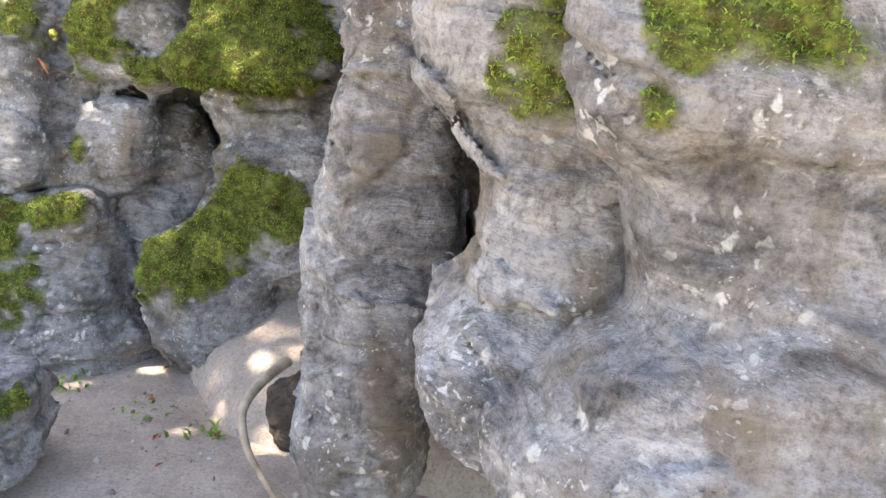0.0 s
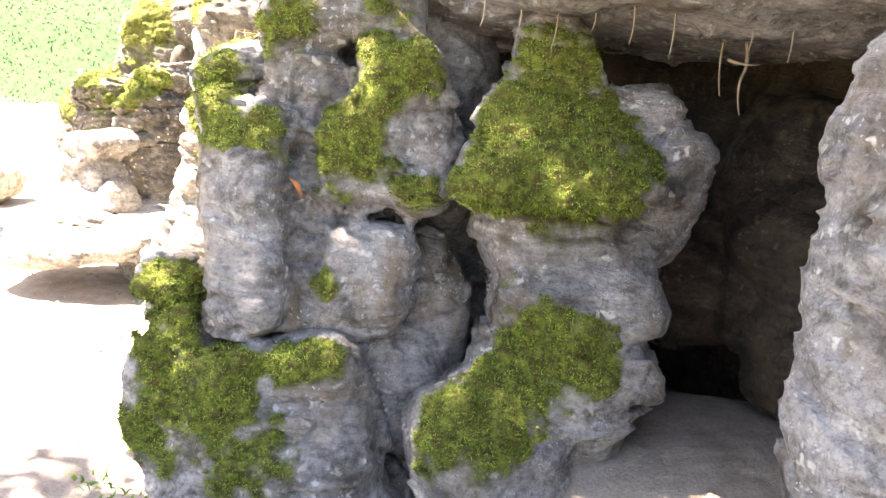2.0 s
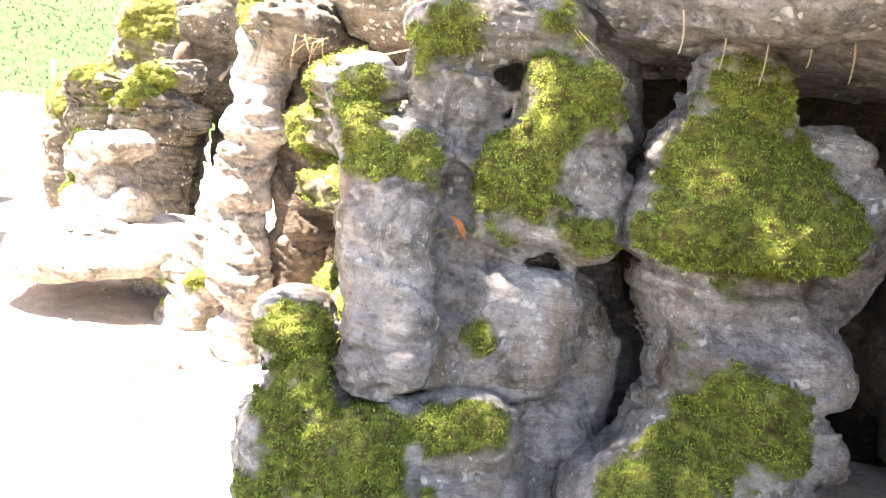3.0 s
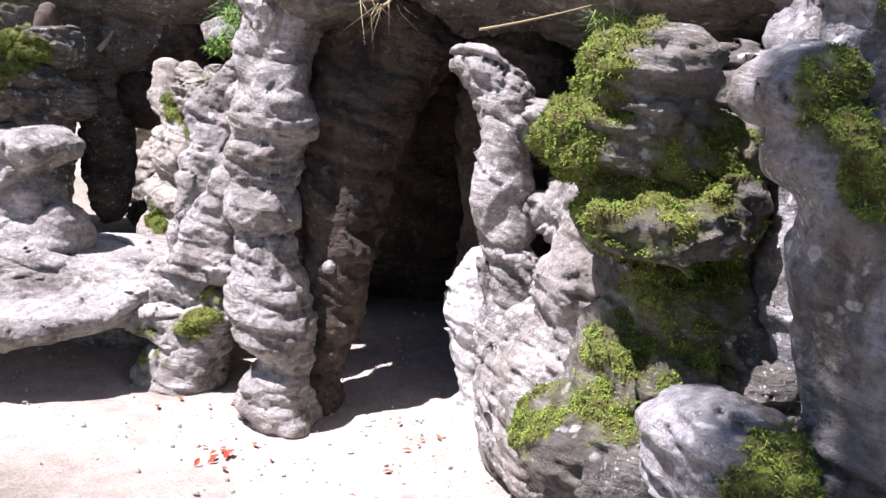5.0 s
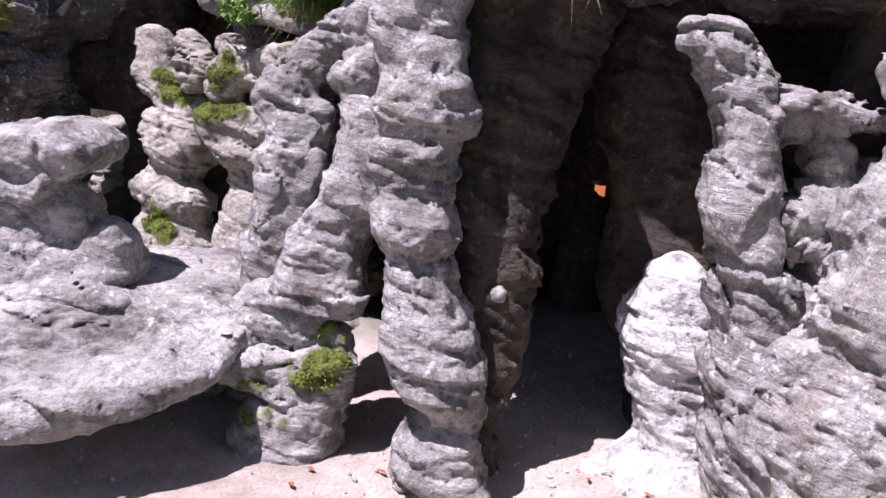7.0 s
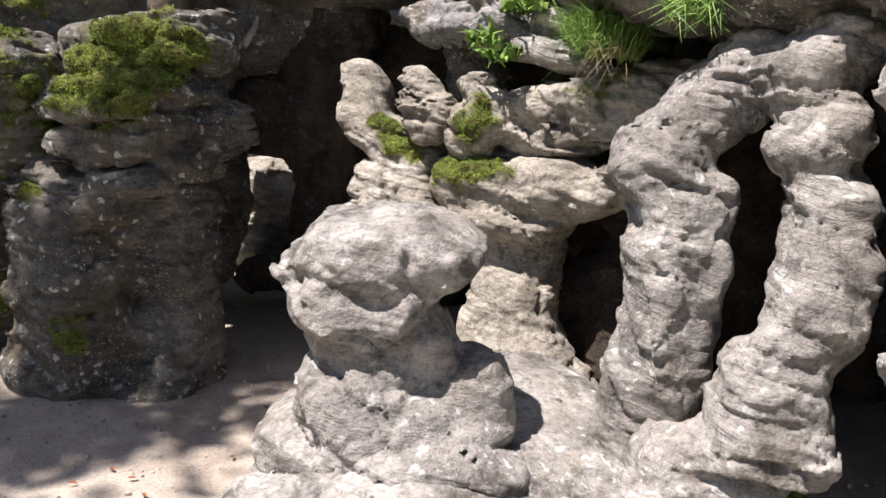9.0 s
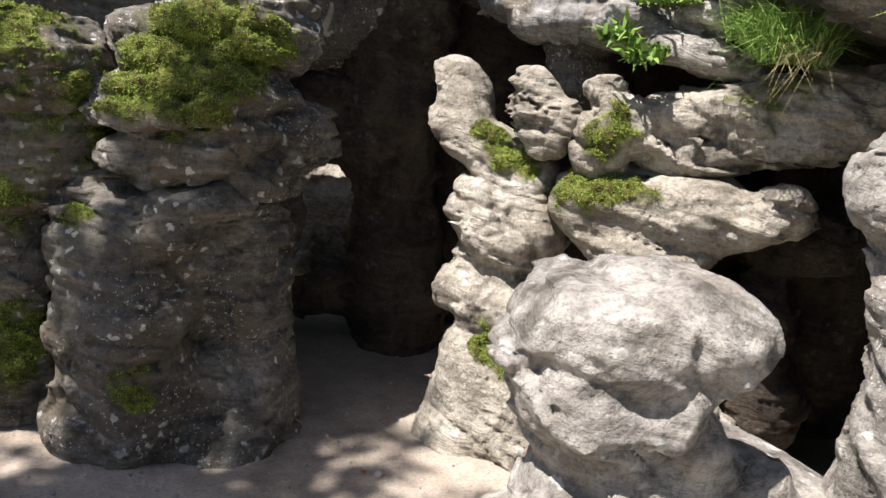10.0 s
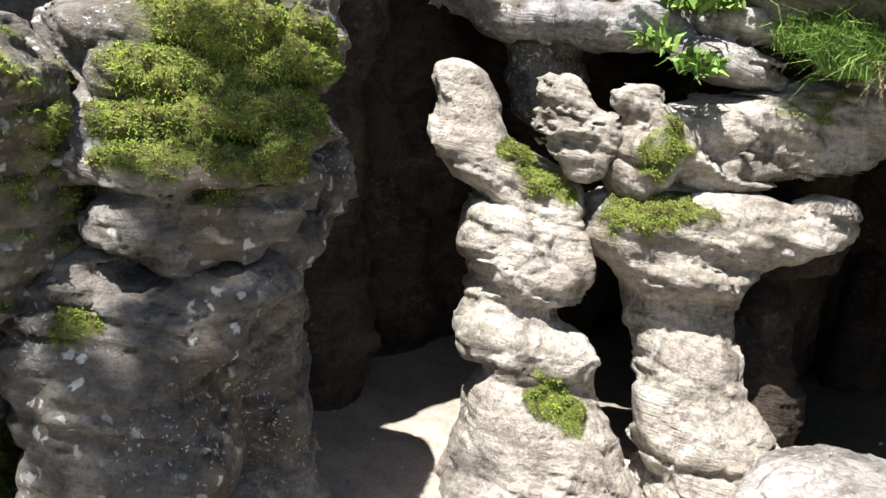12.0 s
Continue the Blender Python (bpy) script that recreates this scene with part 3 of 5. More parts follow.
stone("rock", "flat grey mossy stone half sunk in the path", "rock", [
    (-1.282, 2.33, 0.222, 0.168, 0.2, 0.104, 0, -1),
    (-1.298, 2.33, 0.132, 0.194, 0.24, 0.097, 0, -1),
], GREY, seed=10, layers=0.3, moss=[(-1.119, 2.23, 0.347, 0.082, 0.8), (-1.265, 2.23, 0.244, 0.103, 0.8)])

# sunlit columns
stone("rock_column", "pale knobbly sandstone column with rounded bulges", "rock column", [
    (-2.235, 6.114, 1.646, 0.161, 0.170, 0.141, -34, -6, 2.6, 0.00),
    (-2.252, 6.116, 1.487, 0.154, 0.160, 0.121, -34, -6, 2.6, 0.00),
    (-2.253, 6.079, 1.349, 0.125, 0.140, 0.081, -34, -6, 2.6, 0.00),
    (-2.273, 6.027, 1.192, 0.148, 0.160, 0.124, -34, -6, 2.7, 0.05),
    (-2.303, 6.021, 1.010, 0.133, 0.150, 0.097, -34, -6, 2.6, 0.08),
    (-2.278, 5.997, 0.902, 0.101, 0.130, 0.081, -34, -6, 2.6, 0.00),
    (-2.315, 5.968, 0.805, 0.142, 0.160, 0.096, -34, -6, 3.0, -0.02),
    (-2.305, 5.927, 0.629, 0.120, 0.140, 0.100, -34, -6, 2.8, -0.08),
    (-2.289, 5.872, 0.477, 0.136, 0.155, 0.140, -34, -6, 3.0, -0.08),
    (-2.284, 5.825, 0.346, 0.136, 0.165, 0.072, -34, -1, 3.2, -0.02),
    (-2.234, 5.825, 0.212, 0.105, 0.130, 0.122, -34, -6, 2.5, -0.10),
    (-2.283, 5.783, 0.075, 0.136, 0.160, 0.100, -34, -6, 2.8, -0.08),
    (-2.217, 5.752, -0.063, 0.146, 0.180, 0.122, -34, -6, 2.8, -0.05),
], PALE, seed=11, layers=0.73, rough=0.77, soft=0.069)
stone("rock_column", "leaning pale sandstone column of twisted bulges", "rock column", [
    (-2.055, 6.870, 1.472, 0.246, 0.200, 0.116, -34, -39, 2.8, 0.00),
    (-2.268, 6.886, 1.286, 0.208, 0.170, 0.099, -34, -42, 3.0, 0.00),
    (-2.407, 6.896, 1.173, 0.119, 0.140, 0.061, -34, -34, 2.8, 0.00),
    (-2.348, 6.815, 1.074, 0.142, 0.150, 0.086, -34, -18, 3.0, 0.00),
    (-2.389, 6.780, 0.928, 0.137, 0.150, 0.086, -34, 4, 3.0, -0.05),
    (-2.409, 6.763, 0.758, 0.125, 0.140, 0.108, -34, 0, 2.8, 0.00),
    (-2.442, 6.741, 0.599, 0.133, 0.150, 0.133, -34, 2, 2.8, -0.05),
    (-2.466, 6.758, 0.384, 0.135, 0.170, 0.174, -34, 0, 2.7, -0.10),
    (-2.482, 6.796, 0.095, 0.156, 0.200, 0.224, -34, -4, 2.6, -0.10),
    (-2.417, 6.795, -0.209, 0.161, 0.200, 0.207, -34, -4, 2.6, 0.00),
], PALE, seed=12, layers=0.80, rough=0.73, soft=0.069)
stone("rock_column", "pale sandstone column with white lichen that leans on its neighbour", "rock column", [
    (-2.144, 6.561, 1.508, 0.183, 0.180, 0.122, -34, -34, 2.6, 0.00),
    (-2.232, 6.462, 1.290, 0.143, 0.140, 0.095, -34, -34, 2.9, 0.00),
    (-2.238, 6.398, 1.119, 0.114, 0.130, 0.083, -34, -24, 2.8, 0.00),
    (-2.288, 6.367, 0.966, 0.121, 0.130, 0.102, -34, 11, 2.8, 0.00),
    (-2.339, 6.337, 0.815, 0.120, 0.130, 0.097, -34, 14, 2.8, 0.00),
    (-2.427, 6.362, 0.656, 0.140, 0.150, 0.146, -34, 12, 2.8, -0.05),
    (-2.451, 6.348, 0.531, 0.132, 0.140, 0.082, -34, 4, 2.9, 0.00),
    (-2.505, 6.376, 0.396, 0.118, 0.130, 0.098, -34, 6, 2.6, 0.00),
    (-2.595, 6.516, 0.385, 0.120, 0.150, 0.110, -34, -4, 2.6, 0.00),
], PALE, seed=62, layers=0.80, rough=0.73, soft=0.069)
stone("mossy_rock", "small rounded rocks with moss piled under the twisted columns", "rock", [
    (-2.682, 6.361, 0.248, 0.138, 0.120, 0.057, -34, -8, 2.8, 0.00),
    (-2.443, 6.265, 0.342, 0.073, 0.100, 0.081, -34, -4, 2.6, 0.00),
    (-2.489, 6.236, 0.237, 0.100, 0.130, 0.107, -34, 4, 2.6, 0.00),
    (-2.585, 6.300, 0.043, 0.190, 0.180, 0.120, -34, -18, 2.7, 0.00),
    (-2.609, 6.284, -0.082, 0.175, 0.180, 0.097, -34, -4, 2.8, 0.10),
    (-2.601, 6.246, -0.204, 0.155, 0.180, 0.097, -34, -4, 2.6, 0.00),
], PALE, seed=13, layers=0.77, rough=0.71, soft=0.076, moss=[(-2.528, 6.161, 0.429, 0.106, 0.99), (-2.604, 6.078, 0.298, 0.154, 0.99), (-2.748, 6.170, 0.134, 0.124, 0.44), (-2.630, 6.143, 0.335, 0.083, 0.88)])
stone("rock_ledge", "broad pale bedded sandstone ledge jutting over the path", "rock ledge", [
    (-3.25, 6.42, 0.26, 0.48, 0.32, 0.085, 0, -6),
    (-2.95, 6.55, 0.28, 0.33, 0.24, 0.085, 0, -6),
    (-3.42, 6.72, 0.31, 0.36, 0.33, 0.13, 0, 0),
    (-3.02, 6.85, 0.34, 0.42, 0.38, 0.14, 0, 0),
    (-2.68, 7.15, 0.3, 0.38, 0.42, 0.14, 0, 0),
    (-2.8, 7, 0.12, 0.3, 0.35, 0.22, 0, 0),
], PALE, seed=14, layers=0.9, rough=0.5, soft=0.06)
stone("rock", "pedestal-shaped pale rock with a flat capstone on the ledge", "rock", [
    (-3.257, 7.010, 0.953, 0.208, 0.200, 0.055, -36, -8, 3.4, -0.10),
    (-3.245, 6.992, 0.883, 0.224, 0.210, 0.065, -36, -12, 3.4, 0.05),
    (-3.345, 6.985, 0.787, 0.163, 0.180, 0.046, -36, -2, 3.2, 0.00),
    (-3.273, 6.984, 0.675, 0.178, 0.160, 0.079, -36, -6, 2.8, 0.00),
    (-3.227, 6.978, 0.685, 0.160, 0.160, 0.106, -36, -6, 2.6, 0.00),
    (-3.378, 6.979, 0.570, 0.116, 0.180, 0.077, -36, 8, 2.8, -0.10),
    (-3.266, 6.904, 0.525, 0.169, 0.200, 0.078, -36, 2, 3.0, -0.10),
    (-3.056, 6.802, 0.571, 0.066, 0.140, 0.132, -36, -20, 2.6, 0.00),
    (-3.346, 6.999, 0.426, 0.226, 0.260, 0.093, -36, -6, 2.8, 0.00),
    (-3.186, 6.857, 0.415, 0.171, 0.240, 0.092, -36, -6, 2.8, 0.00),
], PALE, seed=15, layers=0.77, rough=0.66, soft=0.069)
stone("rock", "low lumpy pale rock lying on the ledge", "rock", [
    (-3.299, 6.753, 0.445, 0.178, 0.14, 0.063, -35, -5),
    (-3.152, 6.651, 0.42, 0.119, 0.11, 0.06, -35, -5),
], PALE, seed=16, layers=0.9, rough=0.5, soft=0.05)

# white buttress and pitted column
stone("rock_column", "pitted pale sandstone column with a bent horn on top", "rock column", [
    (-1.637, 5.426, 1.493, 0.071, 0.070, 0.036, -34, 16, 2.5, 0.00),
    (-1.550, 5.377, 1.448, 0.094, 0.090, 0.053, -34, 29, 2.5, 0.00),
    (-1.533, 5.368, 1.324, 0.099, 0.120, 0.091, -34, -6, 2.7, 0.00),
    (-1.533, 5.337, 1.147, 0.095, 0.130, 0.133, -34, -6, 2.8, 0.00),
    (-1.526, 5.300, 0.960, 0.107, 0.140, 0.115, -34, -6, 2.8, 0.00),
    (-1.521, 5.251, 0.795, 0.099, 0.130, 0.133, -34, -6, 2.7, 0.00),
    (-1.504, 5.206, 0.649, 0.091, 0.130, 0.114, -34, -6, 2.6, 0.00),
], PALE, seed=17, layers=0.84, rough=0.92, soft=0.076)
stone("rock", "pitted pale rock arms reaching from the column", "rock", [
    (-1.393, 5.215, 1.342, 0.089, 0.080, 0.037, -34, 6, 2.6, 0.00),
    (-1.284, 5.131, 1.289, 0.116, 0.080, 0.030, -34, 8, 2.6, 0.00),
    (-1.396, 5.280, 1.265, 0.095, 0.100, 0.061, -34, -6, 2.6, 0.00),
    (-1.289, 5.211, 1.173, 0.088, 0.110, 0.081, -34, -6, 2.7, 0.00),
    (-1.385, 5.202, 0.960, 0.095, 0.110, 0.080, -34, -6, 2.8, 0.00),
    (-1.241, 5.140, 1.011, 0.144, 0.120, 0.092, -34, -6, 2.8, 0.00),
    (-1.141, 5.026, 1.072, 0.123, 0.120, 0.075, -34, 24, 2.8, 0.00),
    (-1.168, 4.923, 0.924, 0.107, 0.130, 0.110, -34, 9, 3.0, -0.10),
    (-1.230, 5.062, 0.813, 0.133, 0.130, 0.086, -34, 9, 2.8, 0.00),
], PALE, seed=18, layers=0.91, rough=0.94, soft=0.062)
stone("rock", "broad pale sandstone foot under the pitted column", "rock", [
    (-1.473, 5.237, 0.596, 0.116, 0.170, 0.194, -34, -6, 2.7, -0.15),
    (-1.294, 5.162, 0.627, 0.141, 0.170, 0.176, -34, -6, 2.7, -0.15),
    (-1.449, 5.206, 0.400, 0.129, 0.200, 0.215, -34, -6, 2.8, 0.00),
    (-1.255, 5.097, 0.398, 0.177, 0.220, 0.236, -34, -6, 2.8, -0.10),
    (-1.420, 5.130, 0.157, 0.176, 0.260, 0.215, -34, -6, 2.8, -0.10),
    (-1.219, 4.983, 0.170, 0.214, 0.280, 0.214, -34, -6, 2.8, -0.10),
    (-1.329, 4.773, 0.607, 0.090, 0.140, 0.156, -34, -6, 3.0, -0.05),
    (-1.320, 4.743, 0.414, 0.098, 0.160, 0.157, -34, -6, 2.8, 0.00),
    (-1.224, 4.634, 0.593, 0.077, 0.160, 0.187, -34, -6, 2.8, 0.00),
    (-1.258, 4.595, 0.415, 0.118, 0.200, 0.169, -34, -6, 2.8, 0.00),
], PALE, seed=19, layers=0.73, rough=0.66, soft=0.082)
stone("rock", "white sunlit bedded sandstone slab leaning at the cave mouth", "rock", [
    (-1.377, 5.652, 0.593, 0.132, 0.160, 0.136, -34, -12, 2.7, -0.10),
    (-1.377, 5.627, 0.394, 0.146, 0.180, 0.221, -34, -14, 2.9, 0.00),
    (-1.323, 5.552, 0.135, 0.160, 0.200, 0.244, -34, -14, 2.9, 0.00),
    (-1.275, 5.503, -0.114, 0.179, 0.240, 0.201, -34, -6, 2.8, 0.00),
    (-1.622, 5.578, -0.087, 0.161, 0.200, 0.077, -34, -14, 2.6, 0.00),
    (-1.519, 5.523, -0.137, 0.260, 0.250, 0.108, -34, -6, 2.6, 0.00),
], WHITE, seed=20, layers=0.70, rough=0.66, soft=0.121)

# carved-looking rocks at the end of the walk
stone("rock_pillar", "pale layered sandstone pillar with a horned top", "rock pillar", [
    (-2.420, 8.676, 1.341, 0.083, 0.090, 0.053, -58, 10, 2.6, 0.00),
    (-2.398, 8.650, 1.218, 0.110, 0.130, 0.118, -58, 0, 2.8, -0.10),
    (-2.370, 8.574, 1.086, 0.138, 0.150, 0.096, -58, 20, 2.8, 0.00),
    (-2.297, 8.445, 1.025, 0.157, 0.160, 0.081, -58, 8, 2.8, 0.00),
    (-2.271, 8.312, 0.979, 0.068, 0.120, 0.057, -58, -6, 2.6, 0.00),
    (-2.408, 8.501, 0.850, 0.099, 0.140, 0.095, -58, 14, 2.8, 0.00),
    (-2.317, 8.378, 0.864, 0.153, 0.160, 0.086, -58, 18, 3.0, 0.00),
    (-2.347, 8.346, 0.747, 0.181, 0.170, 0.080, -58, 4, 3.2, 0.10),
    (-2.278, 8.257, 0.777, 0.069, 0.140, 0.095, -58, -16, 2.8, 0.00),
    (-2.358, 8.418, 0.612, 0.140, 0.140, 0.078, -58, 8, 2.6, 0.00),
    (-2.466, 8.466, 0.520, 0.092, 0.140, 0.086, -58, -6, 2.6, 0.00),
    (-2.371, 8.295, 0.495, 0.182, 0.180, 0.080, -58, 10, 3.0, 0.00),
    (-2.395, 8.307, 0.364, 0.193, 0.180, 0.116, -58, -6, 2.7, -0.20),
    (-2.395, 8.262, 0.211, 0.252, 0.220, 0.155, -58, -6, 2.7, -0.22),
    (-2.392, 8.223, 0.010, 0.324, 0.280, 0.177, -58, -6, 2.8, -0.15),
    (-2.390, 8.183, -0.195, 0.387, 0.340, 0.179, -58, -6, 2.8, -0.10),
], BUFF, seed=21, layers=0.64, rough=0.61, soft=0.066, moss=[(-2.429, 8.356, 1.102, 0.104, 0.77), (-2.396, 8.286, 1.067, 0.083, 0.66), (-2.560, 8.167, 0.422, 0.092, 0.66), (-2.541, 8.068, 0.362, 0.081, 0.72), (-2.454, 8.407, 1.123, 0.083, 0.55)])
stone("rock_pillar", "pale rounded sandstone rock on a waisted foot", "rock pillar", [
    (-2.013, 7.976, 0.910, 0.332, 0.240, 0.131, -58, -2, 3.0, 0.12),
    (-1.939, 7.811, 0.945, 0.162, 0.200, 0.137, -58, -6, 2.8, 0.00),
    (-2.193, 8.130, 0.909, 0.113, 0.160, 0.085, -58, 14, 2.8, 0.00),
    (-2.060, 7.916, 0.771, 0.229, 0.200, 0.065, -58, 0, 3.2, 0.15),
    (-2.024, 7.910, 0.615, 0.185, 0.160, 0.107, -58, -6, 2.7, 0.08),
    (-2.086, 7.842, 0.515, 0.161, 0.160, 0.069, -58, 12, 3.0, 0.00),
    (-2.097, 7.832, 0.428, 0.173, 0.170, 0.077, -58, 8, 2.9, -0.05),
    (-2.090, 7.759, 0.284, 0.188, 0.200, 0.134, -58, -6, 2.7, -0.25),
    (-2.048, 7.658, 0.093, 0.272, 0.260, 0.155, -58, 0, 2.8, -0.25),
    (-2.022, 7.556, -0.072, 0.360, 0.320, 0.136, -58, 0, 2.8, -0.10),
    (-2.222, 7.907, 0.255, 0.042, 0.100, 0.133, -58, -16, 2.5, 0.00),
    (-1.908, 7.622, 0.931, 0.075, 0.120, 0.075, -58, -6, 2.6, 0.00),
    (-1.913, 7.520, 0.989, 0.131, 0.130, 0.082, -58, -32, 2.8, 0.00),
], BUFF, seed=22, layers=0.64, rough=0.62, soft=0.069, moss=[(-2.348, 8.012, 1.021, 0.150, 0.88), (-2.249, 7.872, 1.055, 0.120, 0.66), (-2.383, 8.120, 0.968, 0.081, 0.66)])
stone("rock_ledge", "weathered grey sandstone ledge below a grassy lip", "rock ledge", [
    (-2.156, 8.103, 1.129, 0.112, 0.160, 0.112, -58, -6, 2.8, 0.10),
    (-2.084, 8.066, 1.216, 0.131, 0.180, 0.084, -58, -6, 2.8, 0.00),
    (-2.150, 8.131, 1.337, 0.073, 0.120, 0.051, -58, -6, 2.6, 0.00),
    (-1.913, 7.866, 1.296, 0.226, 0.200, 0.090, -58, -12, 3.0, 0.00),
    (-1.828, 7.754, 1.187, 0.353, 0.200, 0.069, -58, -14, 3.2, 0.00),
    (-1.758, 7.599, 1.330, 0.206, 0.200, 0.131, -58, -16, 3.0, 0.00),
    (-1.667, 7.447, 1.367, 0.205, 0.220, 0.130, -58, -16, 3.0, 0.00),
], BUFF, seed=23, layers=0.98, rough=0.77, soft=0.069, moss=[(-2.238, 7.926, 1.238, 0.120, 0.66), (-2.276, 8.009, 1.167, 0.081, 0.44), (-2.027, 7.568, 1.385, 0.137, 0.44)])
stone("rock", "flat broken stones stacked on the ledge", "rock", [
    (-1.946, 7.906, 1.483, 0.192, 0.13, 0.04, -39, 2),
    (-1.981, 7.96, 1.516, 0.122, 0.12, 0.045, -39, -1),
    (-1.89, 7.926, 1.625, 0.153, 0.15, 0.053, -39, 4),
    (-1.863, 7.839, 1.454, 0.122, 0.12, 0.028, -39, -1),
], PALE, seed=63, layers=1.2, rough=0.6, soft=0.02)
stone("rock", "small knobbly rock wedged under the ledge", "rock", [
    (-2.326, 8.361, 1.326, 0.066, 0.070, 0.044, -58, -6, 2.6, 0.00),
    (-2.318, 8.335, 1.266, 0.084, 0.080, 0.044, -58, -6, 2.7, 0.00),
    (-2.321, 8.315, 1.214, 0.066, 0.080, 0.037, -58, -6, 2.7, 0.00),
    (-2.302, 8.269, 1.184, 0.073, 0.080, 0.040, -58, -6, 2.7, 0.00),
    (-2.302, 8.239, 1.124, 0.066, 0.080, 0.040, -58, -6, 2.6, 0.00),
    (-2.252, 8.187, 1.212, 0.047, 0.070, 0.055, -58, -6, 2.6, 0.00),
], BUFF, seed=24, rough=0.85, layers=0.91, soft=0.046, cell=0.008)
stone("rock_slab", "flat grey capstone slab roofing the rock pillars", "rock slab", [
    (-1.916, 8.424, 1.607, 0.412, 0.25, 0.093, -66, -6),
    (-1.886, 8.238, 1.576, 0.224, 0.2, 0.051, -66, -6),
    (-1.762, 8.57, 1.671, 0.501, 0.4, 0.065, -66, -6),
], GREY, seed=25, layers=1.2, soft=0.055)
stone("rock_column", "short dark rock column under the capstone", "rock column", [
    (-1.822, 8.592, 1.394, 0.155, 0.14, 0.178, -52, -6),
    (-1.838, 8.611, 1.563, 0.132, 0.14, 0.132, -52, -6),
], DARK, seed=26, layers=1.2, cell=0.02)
stone("mossy_rock_pillar", "dark layered rock pillar with a thick yellow-green moss top", "rock pillar", [
    (-3.277, 9.051, 1.409, 0.352, 0.300, 0.092, -58, -12, 3.0, 0.00),
    (-3.228, 8.946, 1.332, 0.261, 0.260, 0.061, -58, -14, 3.4, 0.00),
    (-3.453, 8.988, 1.288, 0.158, 0.200, 0.086, -58, -6, 2.8, 0.00),
    (-3.372, 8.953, 1.211, 0.281, 0.280, 0.050, -58, -8, 3.6, 0.00),
    (-3.258, 8.819, 1.181, 0.165, 0.200, 0.039, -58, -14, 3.2, 0.00),
    (-3.431, 8.922, 1.118, 0.291, 0.280, 0.035, -58, -6, 3.6, 0.00),
    (-3.593, 9.020, 1.129, 0.098, 0.180, 0.064, -58, 24, 2.8, 0.00),
    (-3.349, 8.886, 1.051, 0.255, 0.240, 0.045, -58, -2, 3.4, 0.00),
    (-3.386, 8.884, 1.004, 0.223, 0.240, 0.036, -58, 0, 3.4, 0.00),
    (-3.042, 8.806, 1.052, 0.114, 0.180, 0.114, -58, -16, 2.6, 0.00),
    (-3.575, 8.921, 0.975, 0.105, 0.160, 0.056, -58, -6, 2.7, 0.00),
    (-3.442, 8.805, 0.934, 0.108, 0.160, 0.040, -58, -12, 2.8, 0.00),
    (-3.217, 8.844, 0.896, 0.174, 0.200, 0.095, -58, -14, 2.6, 0.00),
], DARK, seed=27, layers=1.3, rough=0.77, soft=0.024, moss=[(-3.556, 8.720, 1.359, 0.294, 1.10), (-3.642, 8.825, 1.295, 0.162, 1.10), (-3.708, 8.834, 1.180, 0.087, 1.10), (-3.474, 8.637, 1.256, 0.106, 1.10), (-3.359, 8.642, 1.244, 0.095, 1.10), (-3.389, 8.658, 1.375, 0.170, 1.10), (-3.250, 8.643, 1.398, 0.113, 1.10), (-3.666, 8.831, 1.231, 0.088, 0.88)])
stone("rock", "dark pitted rock body that carries the mossy pillar top", "rock", [
    (-3.638, 9.025, 0.839, 0.100, 0.180, 0.057, -58, -6, 2.7, 0.00),
    (-3.468, 8.912, 0.802, 0.282, 0.240, 0.074, -58, -10, 3.0, 0.00),
    (-3.548, 8.921, 0.721, 0.270, 0.240, 0.073, -58, -6, 2.8, 0.00),
    (-3.212, 8.882, 0.688, 0.179, 0.220, 0.147, -58, -6, 2.6, 0.00),
    (-3.633, 8.918, 0.588, 0.201, 0.220, 0.143, -58, -6, 2.8, 0.00),
    (-3.648, 8.874, 0.451, 0.201, 0.220, 0.115, -58, -6, 2.8, 0.00),
    (-3.619, 8.651, 0.471, 0.071, 0.130, 0.066, -58, -6, 2.6, 0.00),
    (-3.655, 8.841, 0.363, 0.215, 0.220, 0.057, -58, -6, 3.0, 0.00),
    (-3.230, 8.851, 0.476, 0.156, 0.200, 0.230, -58, -6, 2.6, 0.00),
    (-3.422, 8.915, 0.539, 0.171, 0.200, 0.218, -58, -6, 2.6, 0.00),
    (-3.195, 8.790, 0.233, 0.118, 0.200, 0.202, -58, -6, 2.6, -0.10),
    (-3.217, 8.712, 0.085, 0.142, 0.200, 0.142, -58, -6, 2.6, -0.10),
    (-3.395, 8.863, 0.134, 0.194, 0.200, 0.130, -58, -6, 2.5, 0.00),
    (-3.597, 8.848, 0.185, 0.225, 0.240, 0.120, -58, -6, 2.7, 0.00),
    (-3.638, 8.862, 0.028, 0.256, 0.280, 0.136, -58, -6, 2.7, 0.00),
    (-3.315, 8.728, -0.084, 0.248, 0.260, 0.116, -58, -6, 2.6, 0.00),
], DARK, seed=28, layers=0.73, rough=0.85, soft=0.082, moss=[(-3.800, 8.870, 0.765, 0.052, 0.44), (-3.722, 8.539, 0.270, 0.090, 0.55)])
